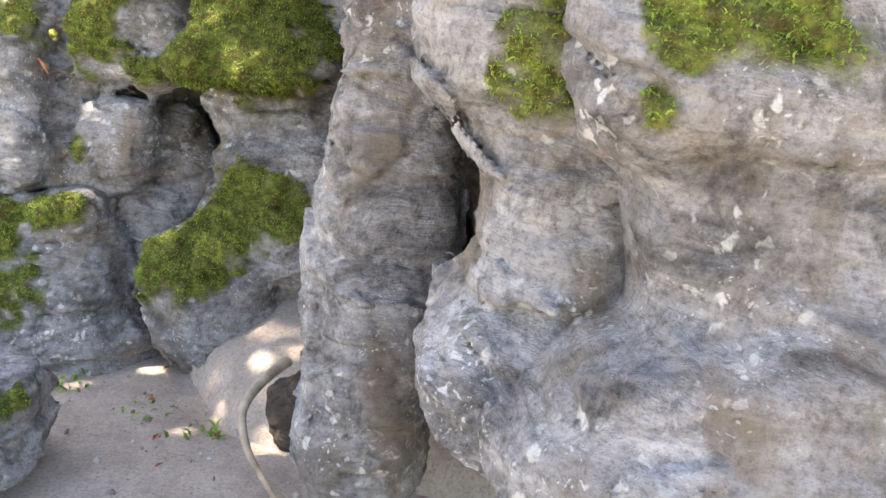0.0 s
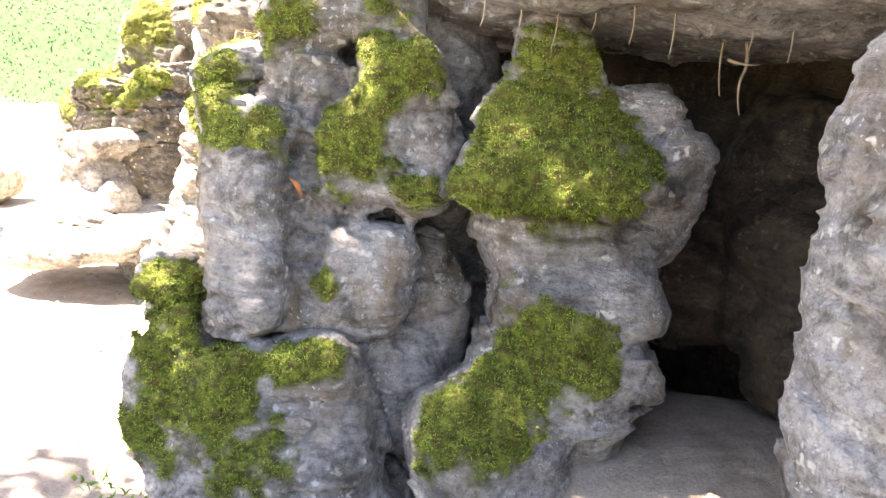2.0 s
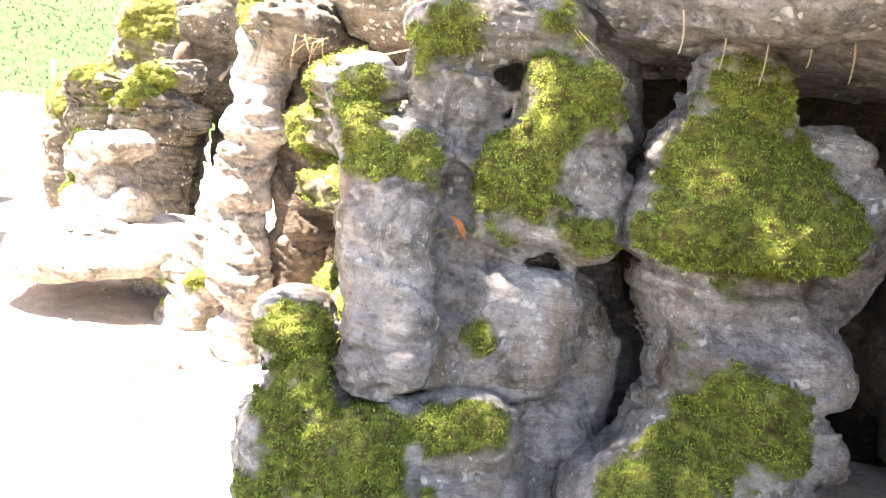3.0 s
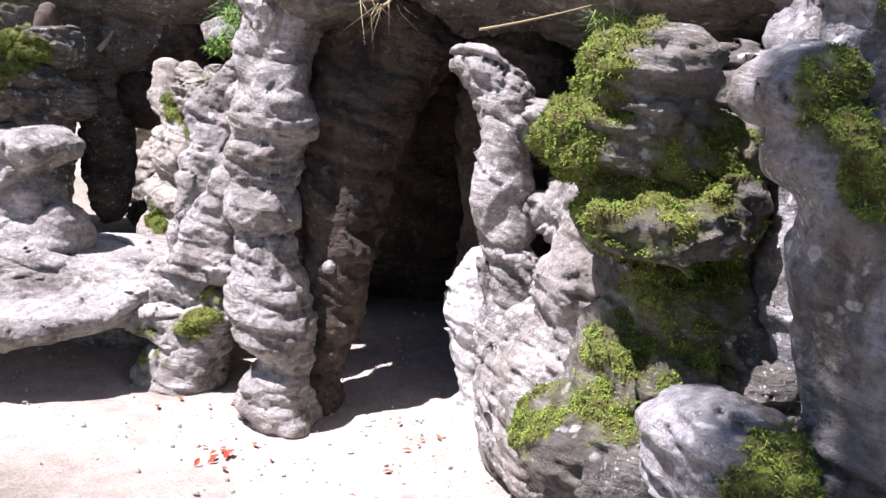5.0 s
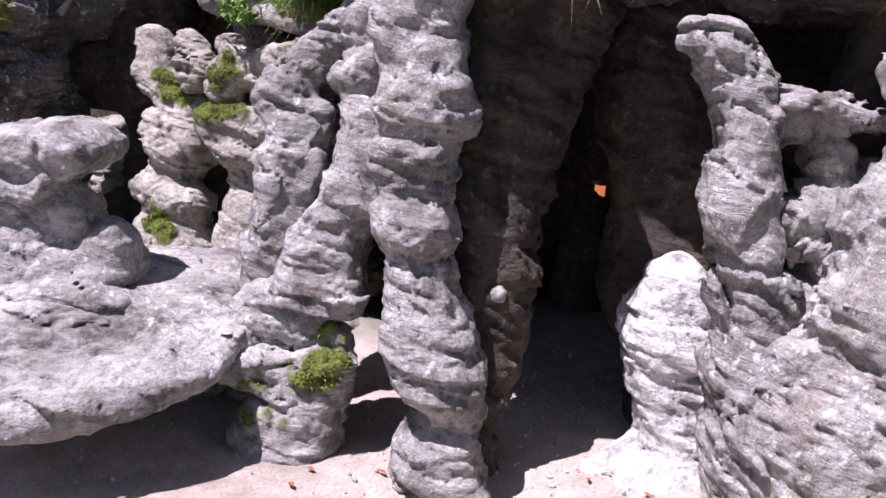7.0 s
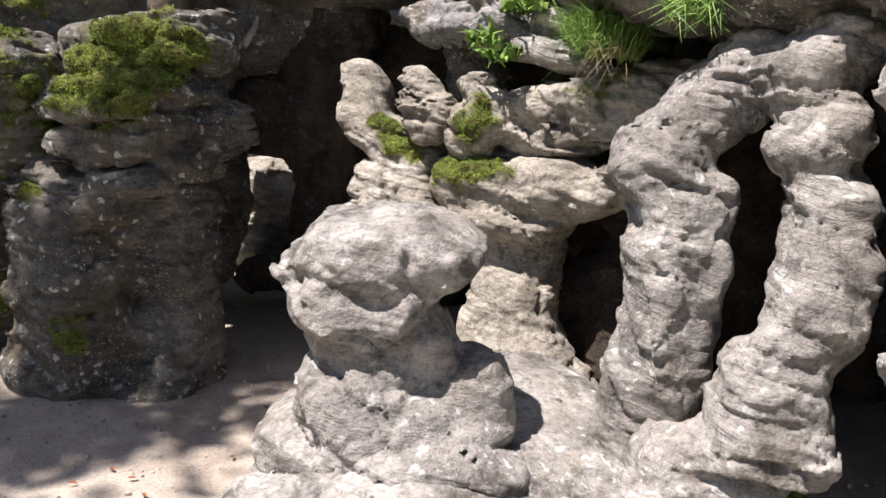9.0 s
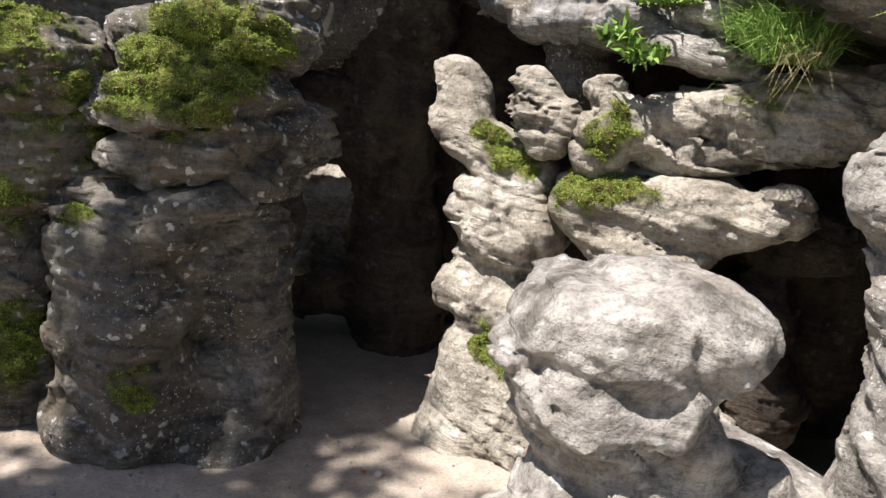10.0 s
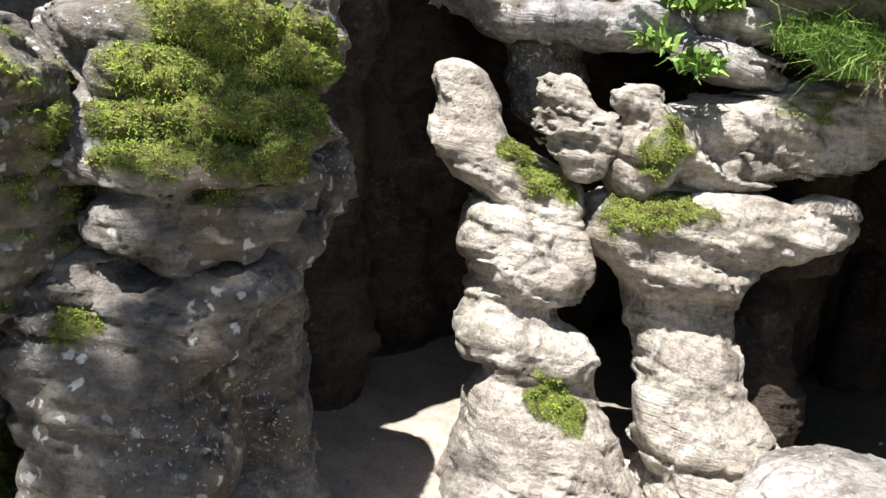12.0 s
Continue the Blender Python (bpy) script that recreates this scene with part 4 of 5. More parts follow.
stone("mossy_rock", "grey rock mottled with dark moss beside the pillar", "rock", [
    (-3.901, 9.26, 1.232, 0.292, 0.3, 0.175, -39, -6),
    (-3.843, 9.278, 0.938, 0.303, 0.3, 0.262, -39, -6),
    (-3.909, 9.331, 0.576, 0.248, 0.3, 0.248, -39, -6),
    (-3.895, 9.32, 0.161, 0.277, 0.3, 0.277, -39, -6),
    (-3.942, 9.294, -0.187, 0.322, 0.3, 0.236, -39, -6),
], DARK, seed=29, layers=1.2, moss=[(-3.791, 9.043, 1.106, 0.231, 0.7), (-3.942, 9.165, 0.757, 0.184, 0.6), (-3.961, 9.18, 0.261, 0.245, 0.6), (-3.938, 9.162, 1.328, 0.227, 0.5)])

# rocks inside the caves, in stone darkened to carry the cave shade
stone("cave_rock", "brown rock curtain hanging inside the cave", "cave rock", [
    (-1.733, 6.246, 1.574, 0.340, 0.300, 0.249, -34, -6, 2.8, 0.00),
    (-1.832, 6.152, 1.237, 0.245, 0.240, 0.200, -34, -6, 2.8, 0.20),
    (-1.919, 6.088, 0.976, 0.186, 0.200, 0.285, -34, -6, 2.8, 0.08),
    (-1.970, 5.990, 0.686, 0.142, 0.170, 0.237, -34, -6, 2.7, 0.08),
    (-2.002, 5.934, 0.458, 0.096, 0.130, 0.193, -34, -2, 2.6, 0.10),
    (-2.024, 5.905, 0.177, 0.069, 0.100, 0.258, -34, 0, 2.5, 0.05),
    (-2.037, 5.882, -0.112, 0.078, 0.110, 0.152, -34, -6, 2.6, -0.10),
], CAVE_SHADE, seed=30, layers=0.84, rough=0.76, soft=0.134, cell=0.014)
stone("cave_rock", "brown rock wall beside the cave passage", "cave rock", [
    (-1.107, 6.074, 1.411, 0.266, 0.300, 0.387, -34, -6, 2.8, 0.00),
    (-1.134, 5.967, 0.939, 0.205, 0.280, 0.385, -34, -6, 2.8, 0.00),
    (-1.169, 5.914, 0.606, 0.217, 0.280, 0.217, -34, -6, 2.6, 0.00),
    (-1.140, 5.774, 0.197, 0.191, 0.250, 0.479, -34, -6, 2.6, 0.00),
], CAVE_SHADE, seed=31, layers=0.84, rough=0.76, soft=0.134, cell=0.016)
stone("rock", "rough pale rock wall joining the mossy rock to the pitted column", "rock", [
    (-1.25, 4.55, 0.35, 0.35, 0.35, 0.5, 0, 0),
    (-1.2, 4.75, 0.95, 0.3, 0.35, 0.45, 0, 0),
    (-1.35, 4.9, 0.3, 0.35, 0.35, 0.4, 0, 0),
    (-1.413, 4.855, 0.985, 0.128, 0.2, 0.22, -26, -5),
    (-1.465, 4.825, 0.749, 0.146, 0.22, 0.164, -26, -5),
    (-1.377, 4.949, 1.418, 0.048, 0.1, 0.11, -26, -5),
    (-1.318, 4.942, 1.514, 0.074, 0.12, 0.092, -26, -5),
], PALE, seed=50, layers=0.9, rough=1.05, soft=0.05, cell=0.0125)
stone("rock", "shaded rock recess between the mossy rocks", "rock", [
    (-0.861, 4.104, 0.395, 0.276, 0.2, 0.39, -7, -4),
    (-0.932, 4.162, 0.801, 0.205, 0.2, 0.251, -7, -4),
    (-0.905, 4.21, 1.119, 0.137, 0.2, 0.273, -7, -4),
    (-0.872, 4.105, -0.022, 0.328, 0.25, 0.234, -7, -4),
    (-1.15, 4, 1.35, 0.35, 0.22, 0.5, 0, 0),
    (-1.3, 3.9, 0.7, 0.25, 0.25, 0.6, 0, 0),
], GREY, seed=51, layers=0.5, cell=0.018)
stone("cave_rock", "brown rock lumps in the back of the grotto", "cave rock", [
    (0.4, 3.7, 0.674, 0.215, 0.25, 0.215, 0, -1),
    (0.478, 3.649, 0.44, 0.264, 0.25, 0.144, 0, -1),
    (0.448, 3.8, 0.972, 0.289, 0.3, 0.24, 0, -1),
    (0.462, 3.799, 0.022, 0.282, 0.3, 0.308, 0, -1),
], CAVE_SHADE, seed=52, layers=0.6, cell=0.02)
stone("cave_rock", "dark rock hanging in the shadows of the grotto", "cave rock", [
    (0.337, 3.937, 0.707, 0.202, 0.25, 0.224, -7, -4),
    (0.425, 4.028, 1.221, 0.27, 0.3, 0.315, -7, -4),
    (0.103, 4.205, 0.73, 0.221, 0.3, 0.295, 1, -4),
], CAVE_SHADE, seed=53, layers=0.6, cell=0.02)
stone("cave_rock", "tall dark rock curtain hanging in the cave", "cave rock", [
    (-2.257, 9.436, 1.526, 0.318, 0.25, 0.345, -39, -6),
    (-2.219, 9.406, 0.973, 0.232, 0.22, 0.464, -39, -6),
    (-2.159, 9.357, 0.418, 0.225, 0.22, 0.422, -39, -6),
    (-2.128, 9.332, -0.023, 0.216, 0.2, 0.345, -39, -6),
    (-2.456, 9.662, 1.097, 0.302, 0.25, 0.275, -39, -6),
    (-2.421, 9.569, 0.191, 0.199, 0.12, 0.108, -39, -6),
], CAVE_SHADE, seed=54, layers=0.8, cell=0.02)
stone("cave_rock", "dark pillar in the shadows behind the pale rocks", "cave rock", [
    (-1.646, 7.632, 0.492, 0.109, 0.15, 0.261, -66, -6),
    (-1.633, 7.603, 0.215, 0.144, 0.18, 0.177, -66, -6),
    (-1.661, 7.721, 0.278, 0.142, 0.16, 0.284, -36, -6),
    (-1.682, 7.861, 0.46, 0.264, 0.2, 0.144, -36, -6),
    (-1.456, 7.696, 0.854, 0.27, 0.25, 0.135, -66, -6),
], CAVE_SHADE, seed=55, layers=0.8, cell=0.02)
stone("rock", "sunlit layered rock in the open behind the pillars", "rock", [
    (-2.052, 10.214, 0.377, 0.523, 0.3, 0.384, -36, -6),
    (-1.906, 10.107, -0.187, 0.713, 0.3, 0.285, -36, -6),
    (-2.09, 10.367, -0.247, 0.218, 0.2, 0.218, -36, -6),
    (-2.3, 10.9, 0.8, 0.6, 0.4, 1, 0, 0),
], BUFF, seed=56, layers=1.3, cell=0.018)
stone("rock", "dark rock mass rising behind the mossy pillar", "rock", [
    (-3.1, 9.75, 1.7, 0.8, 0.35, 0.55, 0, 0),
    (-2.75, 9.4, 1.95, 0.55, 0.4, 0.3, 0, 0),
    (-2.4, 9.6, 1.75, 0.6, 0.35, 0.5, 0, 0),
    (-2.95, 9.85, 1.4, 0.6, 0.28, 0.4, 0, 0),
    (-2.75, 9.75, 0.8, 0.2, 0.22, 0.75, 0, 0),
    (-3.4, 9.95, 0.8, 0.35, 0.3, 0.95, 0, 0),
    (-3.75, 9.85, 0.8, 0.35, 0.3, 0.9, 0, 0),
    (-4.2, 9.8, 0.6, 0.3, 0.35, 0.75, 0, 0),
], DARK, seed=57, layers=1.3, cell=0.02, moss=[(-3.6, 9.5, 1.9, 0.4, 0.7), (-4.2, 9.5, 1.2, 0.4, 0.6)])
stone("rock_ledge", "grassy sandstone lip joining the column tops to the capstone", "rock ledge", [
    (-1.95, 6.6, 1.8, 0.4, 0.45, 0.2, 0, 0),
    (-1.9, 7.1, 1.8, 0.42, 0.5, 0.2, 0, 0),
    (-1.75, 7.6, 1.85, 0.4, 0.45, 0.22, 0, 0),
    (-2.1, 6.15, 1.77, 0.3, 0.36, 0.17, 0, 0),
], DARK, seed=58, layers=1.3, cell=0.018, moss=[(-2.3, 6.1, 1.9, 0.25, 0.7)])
stone("rock", "low brown rock beside the far end of the path", "rock", [
    (-5.482, 9.881, 0.239, 0.509, 0.3, 0.229, 2, -1),
    (-5.861, 9.868, 0.265, 0.445, 0.3, 0.191, 2, -1),
], BUFF, seed=59, layers=1.2, cell=0.02)
stone("rock", "small white stone lodged in the cave curtain", "stone", [
    (-2.052, 5.825, 0.605, 0.023, 0.03, 0.025, -35, -5),
], PALE, seed=60, layers=0.2, rough=0.3, cell=0.006)
stone("tree_stump", "weathered brown tree stump rooted on the mossy rock", "stump", [
    (-3.18, 9.122, 1.568, 0.084, 0.09, 0.14, -36, -6),
    (-3.177, 9.12, 1.485, 0.113, 0.11, 0.052, -36, -6),
], BARK, seed=64, layers=0.1, rough=0.5, soft=0.04)


stone("soil_bank", "bare tan soil sloping up into the shaded grotto", "soil bank", [
    (-0.15, 3.55, -0.02, 0.85, 0.75, 0.34, 0, 0),
    (0.35, 3.1, -0.05, 0.7, 0.8, 0.3, 0, 0),
    (-0.35, 2.95, -0.06, 0.4, 0.4, 0.18, 0, 0),
], GROUND, cell=0.022, seed=66, layers=0.1, rough=0.25, soft=0.25, kind="structure")

# ---- mass of the rocky hill above and behind the caves ----
stone("rock_overhang", "grey sandstone roof slab over the shaded grotto mouth", "rock overhang", [
    (0.9, 2.7, 1.98, 1.2, 1.0, 0.30, 0, 0),
    (-0.15, 3.55, 1.96, 0.9, 0.75, 0.28, 0, 0),
    (-0.85, 4.1, 1.96, 0.6, 0.6, 0.28, 0, 0),
    (0.3, 4.4, 2.1, 1.4, 1.2, 0.42, 0, 0),
], GREY, cell=0.022, seed=40, soft=0.12, layers=1.2, rough=1.0, kind="structure")
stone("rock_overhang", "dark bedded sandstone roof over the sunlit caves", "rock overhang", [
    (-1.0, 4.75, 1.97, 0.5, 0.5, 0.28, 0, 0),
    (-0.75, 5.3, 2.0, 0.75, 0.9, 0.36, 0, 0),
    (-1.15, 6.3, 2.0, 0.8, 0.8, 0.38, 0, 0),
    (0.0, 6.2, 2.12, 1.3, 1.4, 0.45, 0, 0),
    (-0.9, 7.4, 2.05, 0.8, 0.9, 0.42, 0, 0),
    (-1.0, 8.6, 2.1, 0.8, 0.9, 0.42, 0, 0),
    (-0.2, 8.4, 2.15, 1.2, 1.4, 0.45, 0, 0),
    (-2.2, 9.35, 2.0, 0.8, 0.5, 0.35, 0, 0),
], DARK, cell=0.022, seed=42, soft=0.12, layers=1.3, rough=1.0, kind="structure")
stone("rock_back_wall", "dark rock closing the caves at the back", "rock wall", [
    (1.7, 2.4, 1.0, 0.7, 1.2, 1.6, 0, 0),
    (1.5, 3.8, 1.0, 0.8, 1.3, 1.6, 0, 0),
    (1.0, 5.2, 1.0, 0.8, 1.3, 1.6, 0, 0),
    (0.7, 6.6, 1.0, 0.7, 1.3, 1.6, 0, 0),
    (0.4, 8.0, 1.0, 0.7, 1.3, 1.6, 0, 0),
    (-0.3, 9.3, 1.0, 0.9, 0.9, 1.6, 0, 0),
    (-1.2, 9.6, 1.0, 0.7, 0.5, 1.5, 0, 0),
    # Two unseen partitions added across the caves to stop light leaking through.
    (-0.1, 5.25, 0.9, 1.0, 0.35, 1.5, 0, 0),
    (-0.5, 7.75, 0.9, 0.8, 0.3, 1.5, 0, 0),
], CAVE_SHADE, cell=0.04, seed=41, soft=0.15, kind="structure")


# ---- trees that shade the rocks ----
def tree(label, foot, crown, spread, leaves, seed):
    rng = np.random.default_rng(seed)
    thing = tagged(new("tree"), label, "tree")
    thing.location = foot
    base, top = Vector((0, 0, -0.1)), Vector(crown) - Vector(foot)

    def limb(name, pts, radii, parent):
        cu = bpy.data.curves.new(name, "CURVE")
        cu.dimensions, cu.bevel_depth, cu.bevel_resolution = "3D", 1.0, 3
        sp = cu.splines.new("POLY")
        sp.points.add(len(pts) - 1)
        for q, p, r in zip(sp.points, pts, radii):
            q.co, q.radius = (*p, 1), r
        cu.materials.append(BARK)
        ob = new(name, cu)
        ob.parent = parent
        return ob

    line = [base.lerp(top, f) + Vector((rng.normal() * 0.08, rng.normal() * 0.08, 0)) for f in np.linspace(0, 1, 9)]
    limb("trunk", line, np.linspace(0.24, 0.05, 9), thing)
    tips = []
    for i in range(16):
        a = line[4 + i % 5]
        v = Vector((rng.normal() * spread[0], rng.normal() * spread[1], rng.normal() * spread[2])) * 0.55
        b = top + v
        limb("branch", [a, a.lerp(b, 0.5) + Vector((0, 0, 0.2)), b], (0.07, 0.045, 0.015), thing)
        tips.append(b)
    n = leaves
    v = rng.normal(size=(n, 3))
    v = v / np.linalg.norm(v, axis=1)[:, None] * rng.random((n, 1)) ** 0.45
    clump = np.array([tuple(t) for t in tips])[rng.integers(0, len(tips), n)]
    pts = np.where(rng.random((n, 1)) < 0.65, np.array(top) + v * np.array(spread), clump + v * 0.7)
    size = rng.uniform(0.09, 0.16, n)
    up = rng.normal(size=(n, 3)) * 0.5 + np.array((0, 0, 1))
    up /= np.linalg.norm(up, axis=1)[:, None]
    cards("crown", pts, up, size, size * 0.55, 1, rng, LEAF, thing)
    return thing


tree("leafy tree whose crown shades the grotto mouth", (-7.9, 0.5, 0.0), (-4.45, 1.75, 7.4), (3.8, 2.4, 1.0), 46000, 71)
tree("slender leafy tree that dapples the path by the pillar", (-8.9, 9.2, 0.0), (-7.2, 8.85, 7.1), (1.3, 0.42, 0.5), 1700, 72)


# ---- grass, roots and litter ----
def tuft(name, label, place, radius, count, height, width, mat, seed, category="grass", droop=0.6, lean=(0, 0, 1)):
    rng = np.random.default_rng(seed)
    a, r = rng.uniform(0, 2 * np.pi, count), radius * rng.random(count) ** 0.5
    pts = np.stack((place[0] + r * np.cos(a), place[1] + r * np.sin(a), np.full(count, place[2]) + rng.normal(size=count) * 0.01), 1)
    up = np.array(lean) + rng.normal(size=(count, 3)) * 0.28
    up /= np.linalg.norm(up, axis=1)[:, None]
    ob = cards(name, pts, up, rng.uniform(0.5, 1.15, count) * height, np.full(count, width), 1, rng, mat, None, droop, "")
    return tagged(ob, label, category)


def strand(name, label, pts, radius, mat, category, seed=0):
    rng = random.Random(seed)
    cu = bpy.data.curves.new(name, "CURVE")
    cu.dimensions, cu.bevel_depth, cu.bevel_resolution = "3D", radius, 2
    sp = cu.splines.new("NURBS")
    sp.points.add(len(pts) - 1)
    for i, (q, p) in enumerate(zip(sp.points, pts)):
        q.co = (p[0] + rng.uniform(-1, 1) * radius, p[1] + rng.uniform(-1, 1) * radius, p[2], 1)
        q.radius = 1.0 - 0.65 * i / (len(pts) - 1)
    sp.use_endpoint_u, sp.order_u = True, 3
    cu.materials.append(mat)
    return tagged(new(name, cu), label, category)


def pebbles():
    rng = np.random.default_rng(5)
    bm = bmesh.new()
    bmesh.ops.create_icosphere(bm, subdivisions=1, radius=1)
    unit = np.array([v.co[:] for v in bm.verts])
    tri = np.array([[v.index for v in f.verts] for f in bm.faces])
    bm.free()
    n = 2600
    along = rng.random(n)
    x = 0.3 - 4.2 * along + rng.normal(size=n) * 0.8
    y = 2.2 + 6.6 * along + rng.normal(size=n) * 0.8
    r = 0.004 + 0.010 * rng.random(n) ** 4
    v = unit[None] * (r[:, None, None] * rng.uniform(0.6, 1.3, (n, 1, 3))) * (1 + 0.18 * rng.normal(size=(n, 12, 1)))
    g = np.stack((x, y, np.zeros(n)), 1)
    z, _ = ground_shape(g)
    v = v + np.stack((x, y, z + r * 0.3), 1)[:, None]
    f = tri[None] + (np.arange(n) * len(unit))[:, None, None]
    me = bpy.data.meshes.new("pebbles")
    me.from_pydata(v.reshape(-1, 3).tolist(), [], f.reshape(-1, 3).tolist())
    me.materials.append(PEBBLE)
    return tagged(new("pebbles", me), "small pale stones strewn on the trodden ground", "pebbles", kind="stuff")


PEBBLE = plain("pebbles", [(0.2, (0.16, 0.14, 0.12)), (0.5, (0.34, 0.31, 0.27)), (0.8, (0.58, 0.55, 0.50))], 20.0, 0.9, per_island=True)
pebbles()


# grasses and weeds on the rock lips
tuft("grass_tuft", "long arching grass tuft on the rock ledge", (-2.05, 7.5, 1.50), 0.12, 1300, 0.23, 0.0028, GRASS, 81, droop=0.45, lean=(-0.12, -0.08, 1))
tuft("grass_tuft", "long arching grass tuft on the rock ledge", (-1.98, 7.62, 1.56), 0.15, 900, 0.20, 0.0028, GRASS, 82, droop=0.45, lean=(-0.1, -0.1, 1))
tuft("grass_tuft", "grass tuft with dry blades hanging over the ledge", (-2.1, 7.42, 1.50), 0.06, 60, 0.13, 0.0022, STRAW, 83, droop=1.1, lean=(-0.6, -0.3, 0.5))
tuft("weed", "leafy green weeds between the ledge stones", (-2.2, 7.95, 1.46), 0.07, 90, 0.09, 0.022, GRASS, 84, "weed", 0.4)
tuft("weed", "leafy green weeds between the ledge stones", (-2.02, 8.0, 1.66), 0.14, 190, 0.10, 0.026, GRASS, 85, "weed", 0.4)
tuft("weed", "leafy green weeds under the capstone edge", (-2.18, 8.1, 1.52), 0.06, 70, 0.09, 0.02, GRASS, 86, "weed", 0.4)
tuft("grass_tuft", "green grass tuft on the column tops", (-2.25, 6.95, 1.62), 0.10, 160, 0.13, 0.005, GRASS, 87, droop=0.7, lean=(-0.4, -0.3, 0.8))
tuft("grass_tuft", "green grass tuft on the column tops", (-2.2, 7.15, 1.68), 0.12, 150, 0.12, 0.005, GRASS, 88, droop=0.7)
tuft("grass_tuft", "dry grass hanging from the rock roof", (-1.95, 5.65, 1.70), 0.10, 18, 0.13, 0.005, STRAW, 89, droop=0.9, lean=(-0.5, -0.5, -0.2))
tuft("grass_tuft", "thin pale grass above the pitted column", (-1.34, 4.97, 1.66), 0.07, 70, 0.12, 0.004, GRASS, 90, droop=0.9, lean=(-0.5, -0.3, 0.4))
tuft("grass_tuft", "dry grass hanging from the rock roof", (-1.25, 3.62, 1.72), 0.14, 60, 0.14, 0.005, STRAW, 91, droop=0.9, lean=(-0.2, -0.6, -0.4))
for i, (x, y) in enumerate(((-2.05, 3.42), (-1.9, 3.25), (-2.2, 3.6), (-1.72, 3.1), (-0.95, 2.75), (-1.3, 2.95), (-0.75, 2.6))):
    tuft("weed", "small green weeds at the foot of the mossy rocks", (x, y, 0.0), 0.09, 26, 0.05, 0.012, GRASS, 100 + i, "weed", 0.5)

# roots, stems and sticks
strand("hanging_root", "dry root dangling from the grotto roof", [(-0.05, 3.5, 1.72), (-0.03, 3.5, 1.62), (-0.07, 3.49, 1.53), (-0.05, 3.48, 1.44)], 0.007, ROOT, "root", 1)
strand("hanging_root", "dry root dangling from the grotto roof", [(-0.12, 3.5, 1.72), (-0.14, 3.49, 1.60), (-0.12, 3.5, 1.50)], 0.005, ROOT, "root", 2)
strand("hanging_root", "dry root dangling from the grotto roof", [(-0.10, 3.5, 1.62), (-0.05, 3.48, 1.60), (0.0, 3.49, 1.61)], 0.006, ROOT, "root", 3)
for i in range(9):
    x = -0.95 + 0.11 * i
    strand("hanging_root", "thin dry root dangling from the rock roof", [(x, 3.32 - 0.25 * x - 0.2, 1.78), (x + 0.01, 3.1 - 0.25 * x, 1.70), (x - 0.01, 3.09 - 0.25 * x, 1.66 - 0.03 * (i % 3))], 0.004, ROOT, "root", 10 + i)
strand("root", "pale exposed root curling over the tan rock", [(-0.42, 2.62, 0.30), (-0.55, 2.42, 0.26), (-0.50, 2.30, 0.16), (-0.44, 2.25, 0.07), (-0.38, 2.22, 0.0)], 0.018, ROOT, "root", 31)
strand("stem", "thin dry stem lying across the roof edge", [(-1.78, 5.12, 1.60), (-1.55, 5.05, 1.66), (-1.30, 5.0, 1.76)], 0.005, STRAW, "stem", 32)
strand("stick", "pale broken stick caught on the mossy ledge", [(-2.86, 9.05, 1.42), (-2.80, 9.08, 1.50), (-2.77, 9.1, 1.56)], 0.022, ROOT, "stick", 33)


def leaf(name, label, place, size, turn, tip, mat, category="leaf"):
    bm = bmesh.new()
    ring = [(0, -1, 0), (0.35, -0.4, 0.05), (0.45, 0.15, 0.1), (0.2, 0.7, 0.06), (0, 1.05, 0.0), (-0.2, 0.7, 0.06), (-0.45, 0.15, 0.1), (-0.35, -0.4, 0.05)]
    rim = [bm.verts.new((a * size, b * size, c * size * 2.5)) for a, b, c in ring]
    mid = bm.verts.new((0, 0, 0))
    for i in range(8):
        bm.faces.new((mid, rim[i], rim[(i + 1) % 8]))
    me = bpy.data.meshes.new(name)
    bm.to_mesh(me)
    bm.free()
    me.materials.append(mat)
    ob = new(name, me)
    ob.matrix_world = pose(*place, tip, tip * 0.4, turn)
    return tagged(ob, label, category)


leaf("dead_leaf", "curled brown dead leaf on the mossy rock", (-1.37, 3.52, 1.70), 0.045, 40, 55, DEAD_LEAF)
leaf("dead_leaf", "curled brown dead leaf caught beside the stone finger", (-1.50, 3.33, 1.13), 0.04, 110, 60, DEAD_LEAF)
dice = random.Random(9)
for i in range(60):
    f = dice.random()
    x, y = -0.4 - 3.2 * f + dice.uniform(-0.5, 0.3), 2.4 + 6.2 * f + dice.uniform(-0.4, 0.3)
    z = ground_shape(np.array([[x, y, 0.0]]))[0][0]
    leaf("dead_leaf", "small brown dead leaf on the trodden ground", (x, y, z + 0.012), dice.uniform(0.010, 0.022), dice.uniform(0, 360), dice.uniform(-12, 12), DEAD_LEAF)["group"] = "fallen leaves"
for i in range(11):
    x, y = -2.55 + dice.gauss(0, 0.05), 5.44 + dice.gauss(0, 0.035)
    z = ground_shape(np.array([[x, y, 0.0]]))[0][0]
    leaf("petal", "bright red petal fallen on the sandy ground", (x, y, z + 0.014), dice.uniform(0.016, 0.028), dice.uniform(0, 360), dice.uniform(-25, 25), RED, "petal")["group"] = "fallen petals"


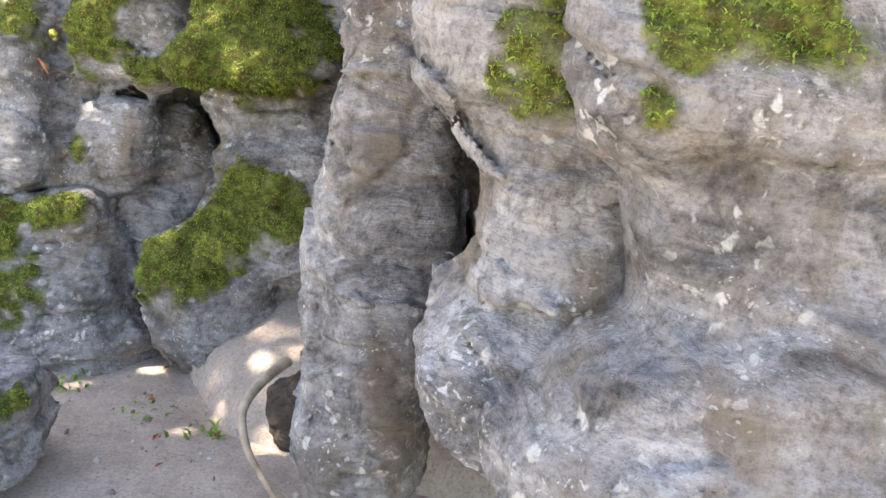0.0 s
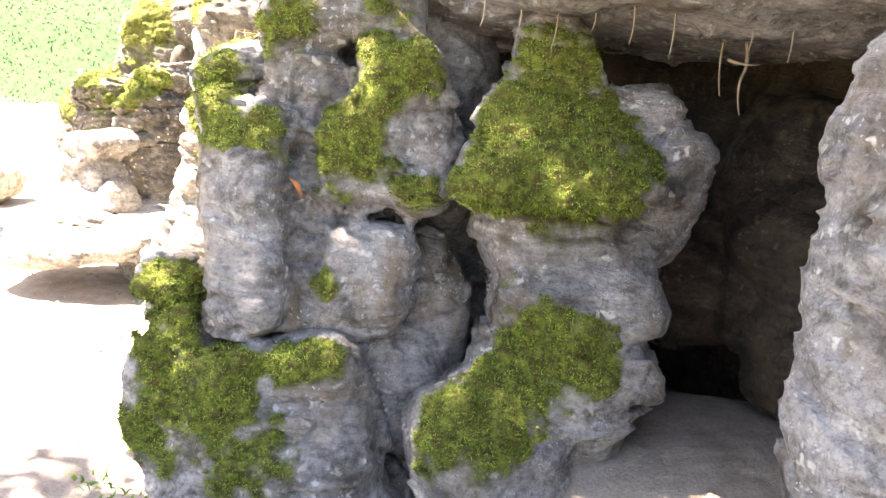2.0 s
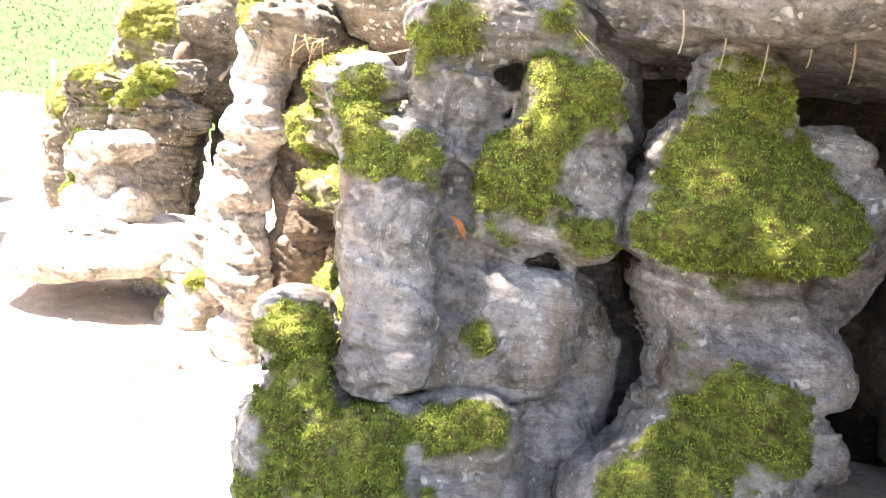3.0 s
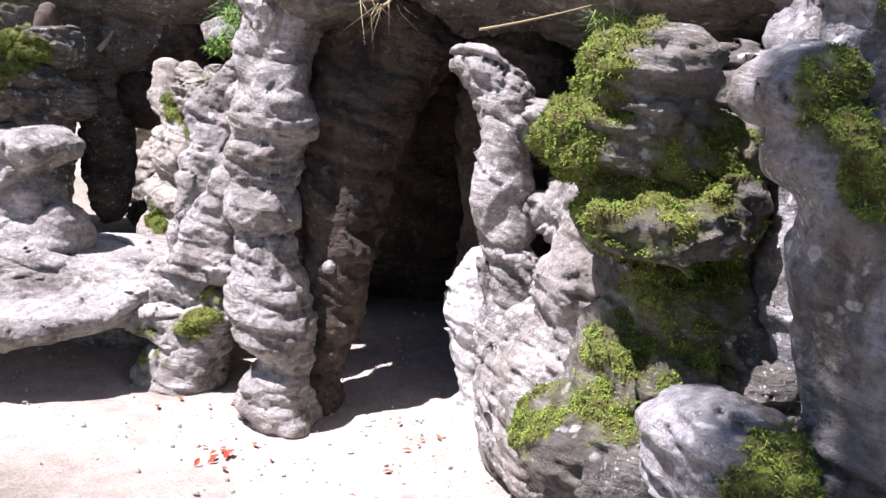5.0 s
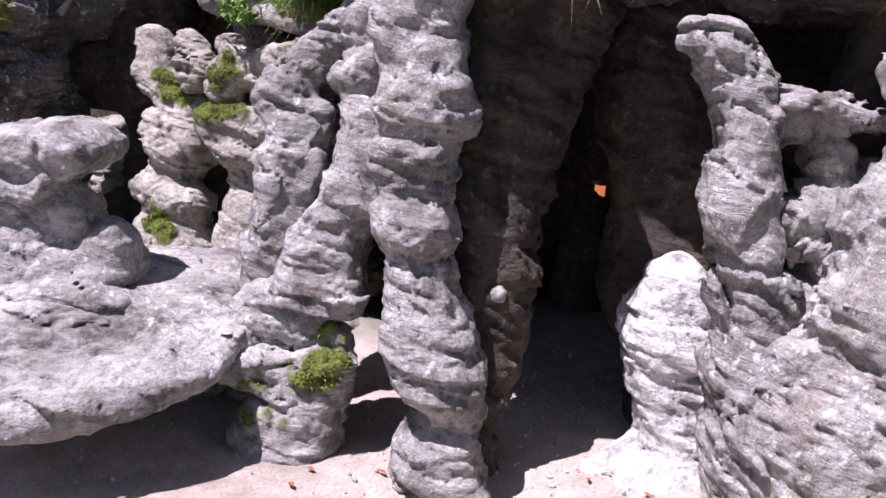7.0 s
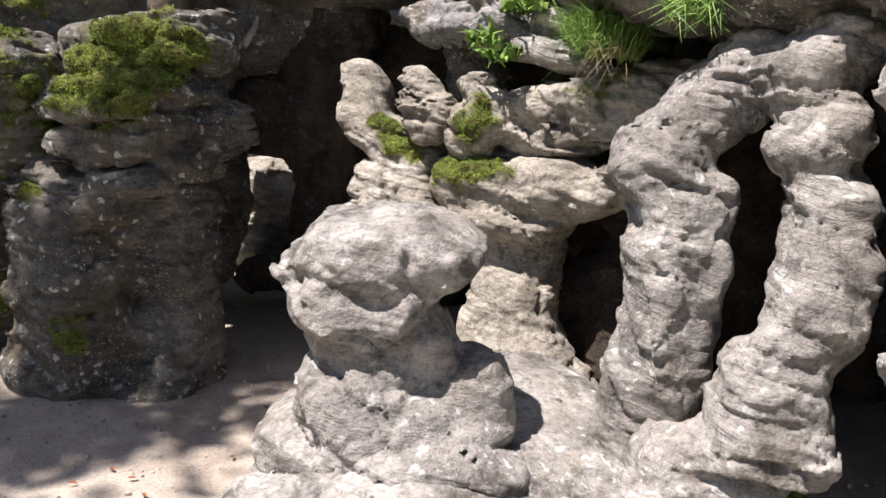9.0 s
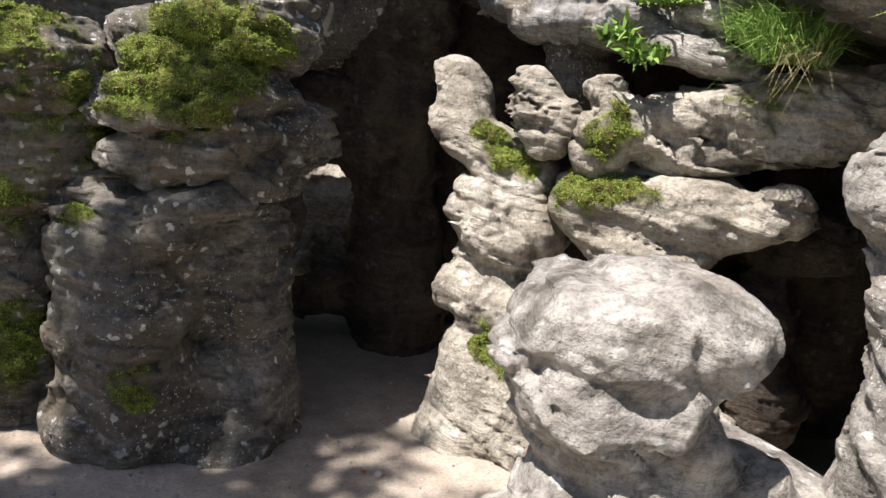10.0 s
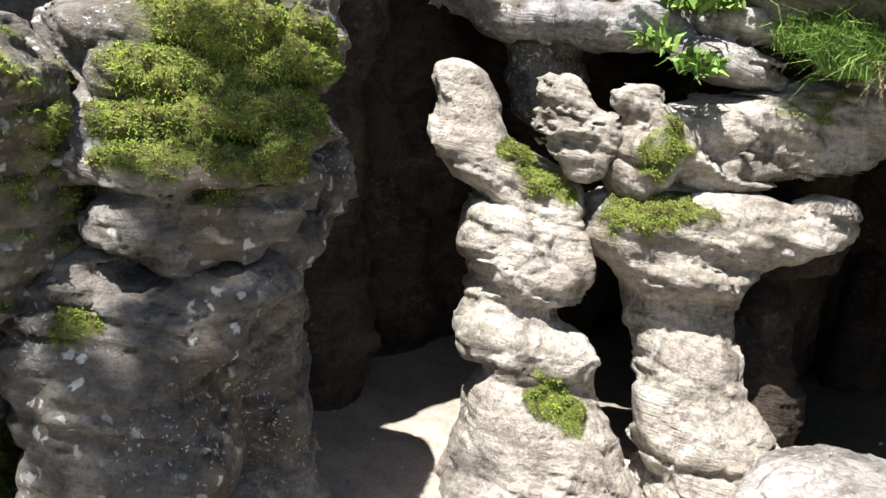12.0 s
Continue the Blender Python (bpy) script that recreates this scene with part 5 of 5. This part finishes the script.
# lantern deep in the cave
def box(bm, x, y, z, sx, sy, sz, bevel=0.002):
    made = bmesh.ops.create_cube(bm, size=1, matrix=Matrix.Translation((x, y, z)) @ Matrix.Diagonal((sx, sy, sz, 1)))
    bmesh.ops.bevel(bm, geom=list({e for v in made["verts"] for e in v.link_edges}), offset=bevel, segments=1, affect="EDGES")


def part(name, bm, mat, parent, label=""):
    me = bpy.data.meshes.new(name)
    bm.to_mesh(me)
    bm.free()
    me.materials.append(mat)
    ob = new(name, me)
    ob.parent = parent
    return tagged(ob, label) if label else ob


def lantern(place):
    amber, nt, bsdf = material("amber_glass", 0.3)
    bsdf.inputs["Base Color"].default_value = (0.8, 0.25, 0.06, 1)
    bsdf.inputs["Emission Color"].default_value = (1.0, 0.30, 0.10, 1)
    bsdf.inputs["Emission Strength"].default_value = 0.35
    thing = tagged(new("lantern"), "small amber lantern glowing in the dark cave", "lantern")
    thing.location = place
    bm = bmesh.new()
    box(bm, 0, 0, 0.07, 0.045, 0.045, 0.11)
    part("glass", bm, amber, thing, "glowing amber glass")
    bm = bmesh.new()
    box(bm, 0, 0, 0.007, 0.06, 0.06, 0.014)
    part("base", bm, TIN, thing)
    bm = bmesh.new()
    box(bm, 0, 0, 0.132, 0.06, 0.06, 0.014)
    box(bm, 0, 0, 0.146, 0.03, 0.03, 0.016)
    part("lid", bm, TIN, thing)
    return thing


LANTERN = (-0.306, 7.174, 0.61)
lantern(LANTERN)
stone("rock", "dark rock shelf that holds the lantern", "rock", [(LANTERN[0], LANTERN[1], LANTERN[2] - 0.20, 0.14, 0.14, 0.14, 0, 0), (LANTERN[0], LANTERN[1] + 0.05, 0.2, 0.16, 0.16, 0.5, 0, 0)], CAVE_SHADE, cell=0.02, seed=95, rough=0.4)


# marker post on the far lawn
def marker_post(x, y):
    z = float(ground_shape(np.array([[x, y, 0.0]]))[0][0])
    thing = tagged(new("marker_post"), "thin grey marker post with a pale plate on the lawn", "post")
    thing.location = (x, y, z)
    bm = bmesh.new()
    box(bm, 0, 0, 0.42, 0.035, 0.035, 0.95)
    part("pole", bm, TIN, thing)
    bm = bmesh.new()
    box(bm, 0, -0.03, 0.78, 0.07, 0.012, 0.22)
    part("plate", bm, PEBBLE, thing, "pale plate")
    return thing


marker_post(-5.6, 13.6)


def lawn():
    rng = np.random.default_rng(17)
    n = 16000
    p = np.stack((rng.uniform(-11, -1.5, n), rng.uniform(11.5, 24, n), np.zeros(n)), 1)
    z, grass = ground_shape(p)
    keep = rng.random(n) < grass
    p, z = p[keep], z[keep]
    p[:, 2] = z - 0.01
    m = len(p)
    up = np.array((0, 0, 1.0)) + rng.normal(size=(m, 3)) * 0.2
    ob = cards("lawn_grass", p, up / np.linalg.norm(up, axis=1)[:, None], rng.uniform(0.03, 0.08, m), rng.uniform(0.006, 0.012, m), 4, rng, LAWN)
    return tagged(ob, "short green lawn grass on the far bank", "grass", kind="stuff")


lawn()
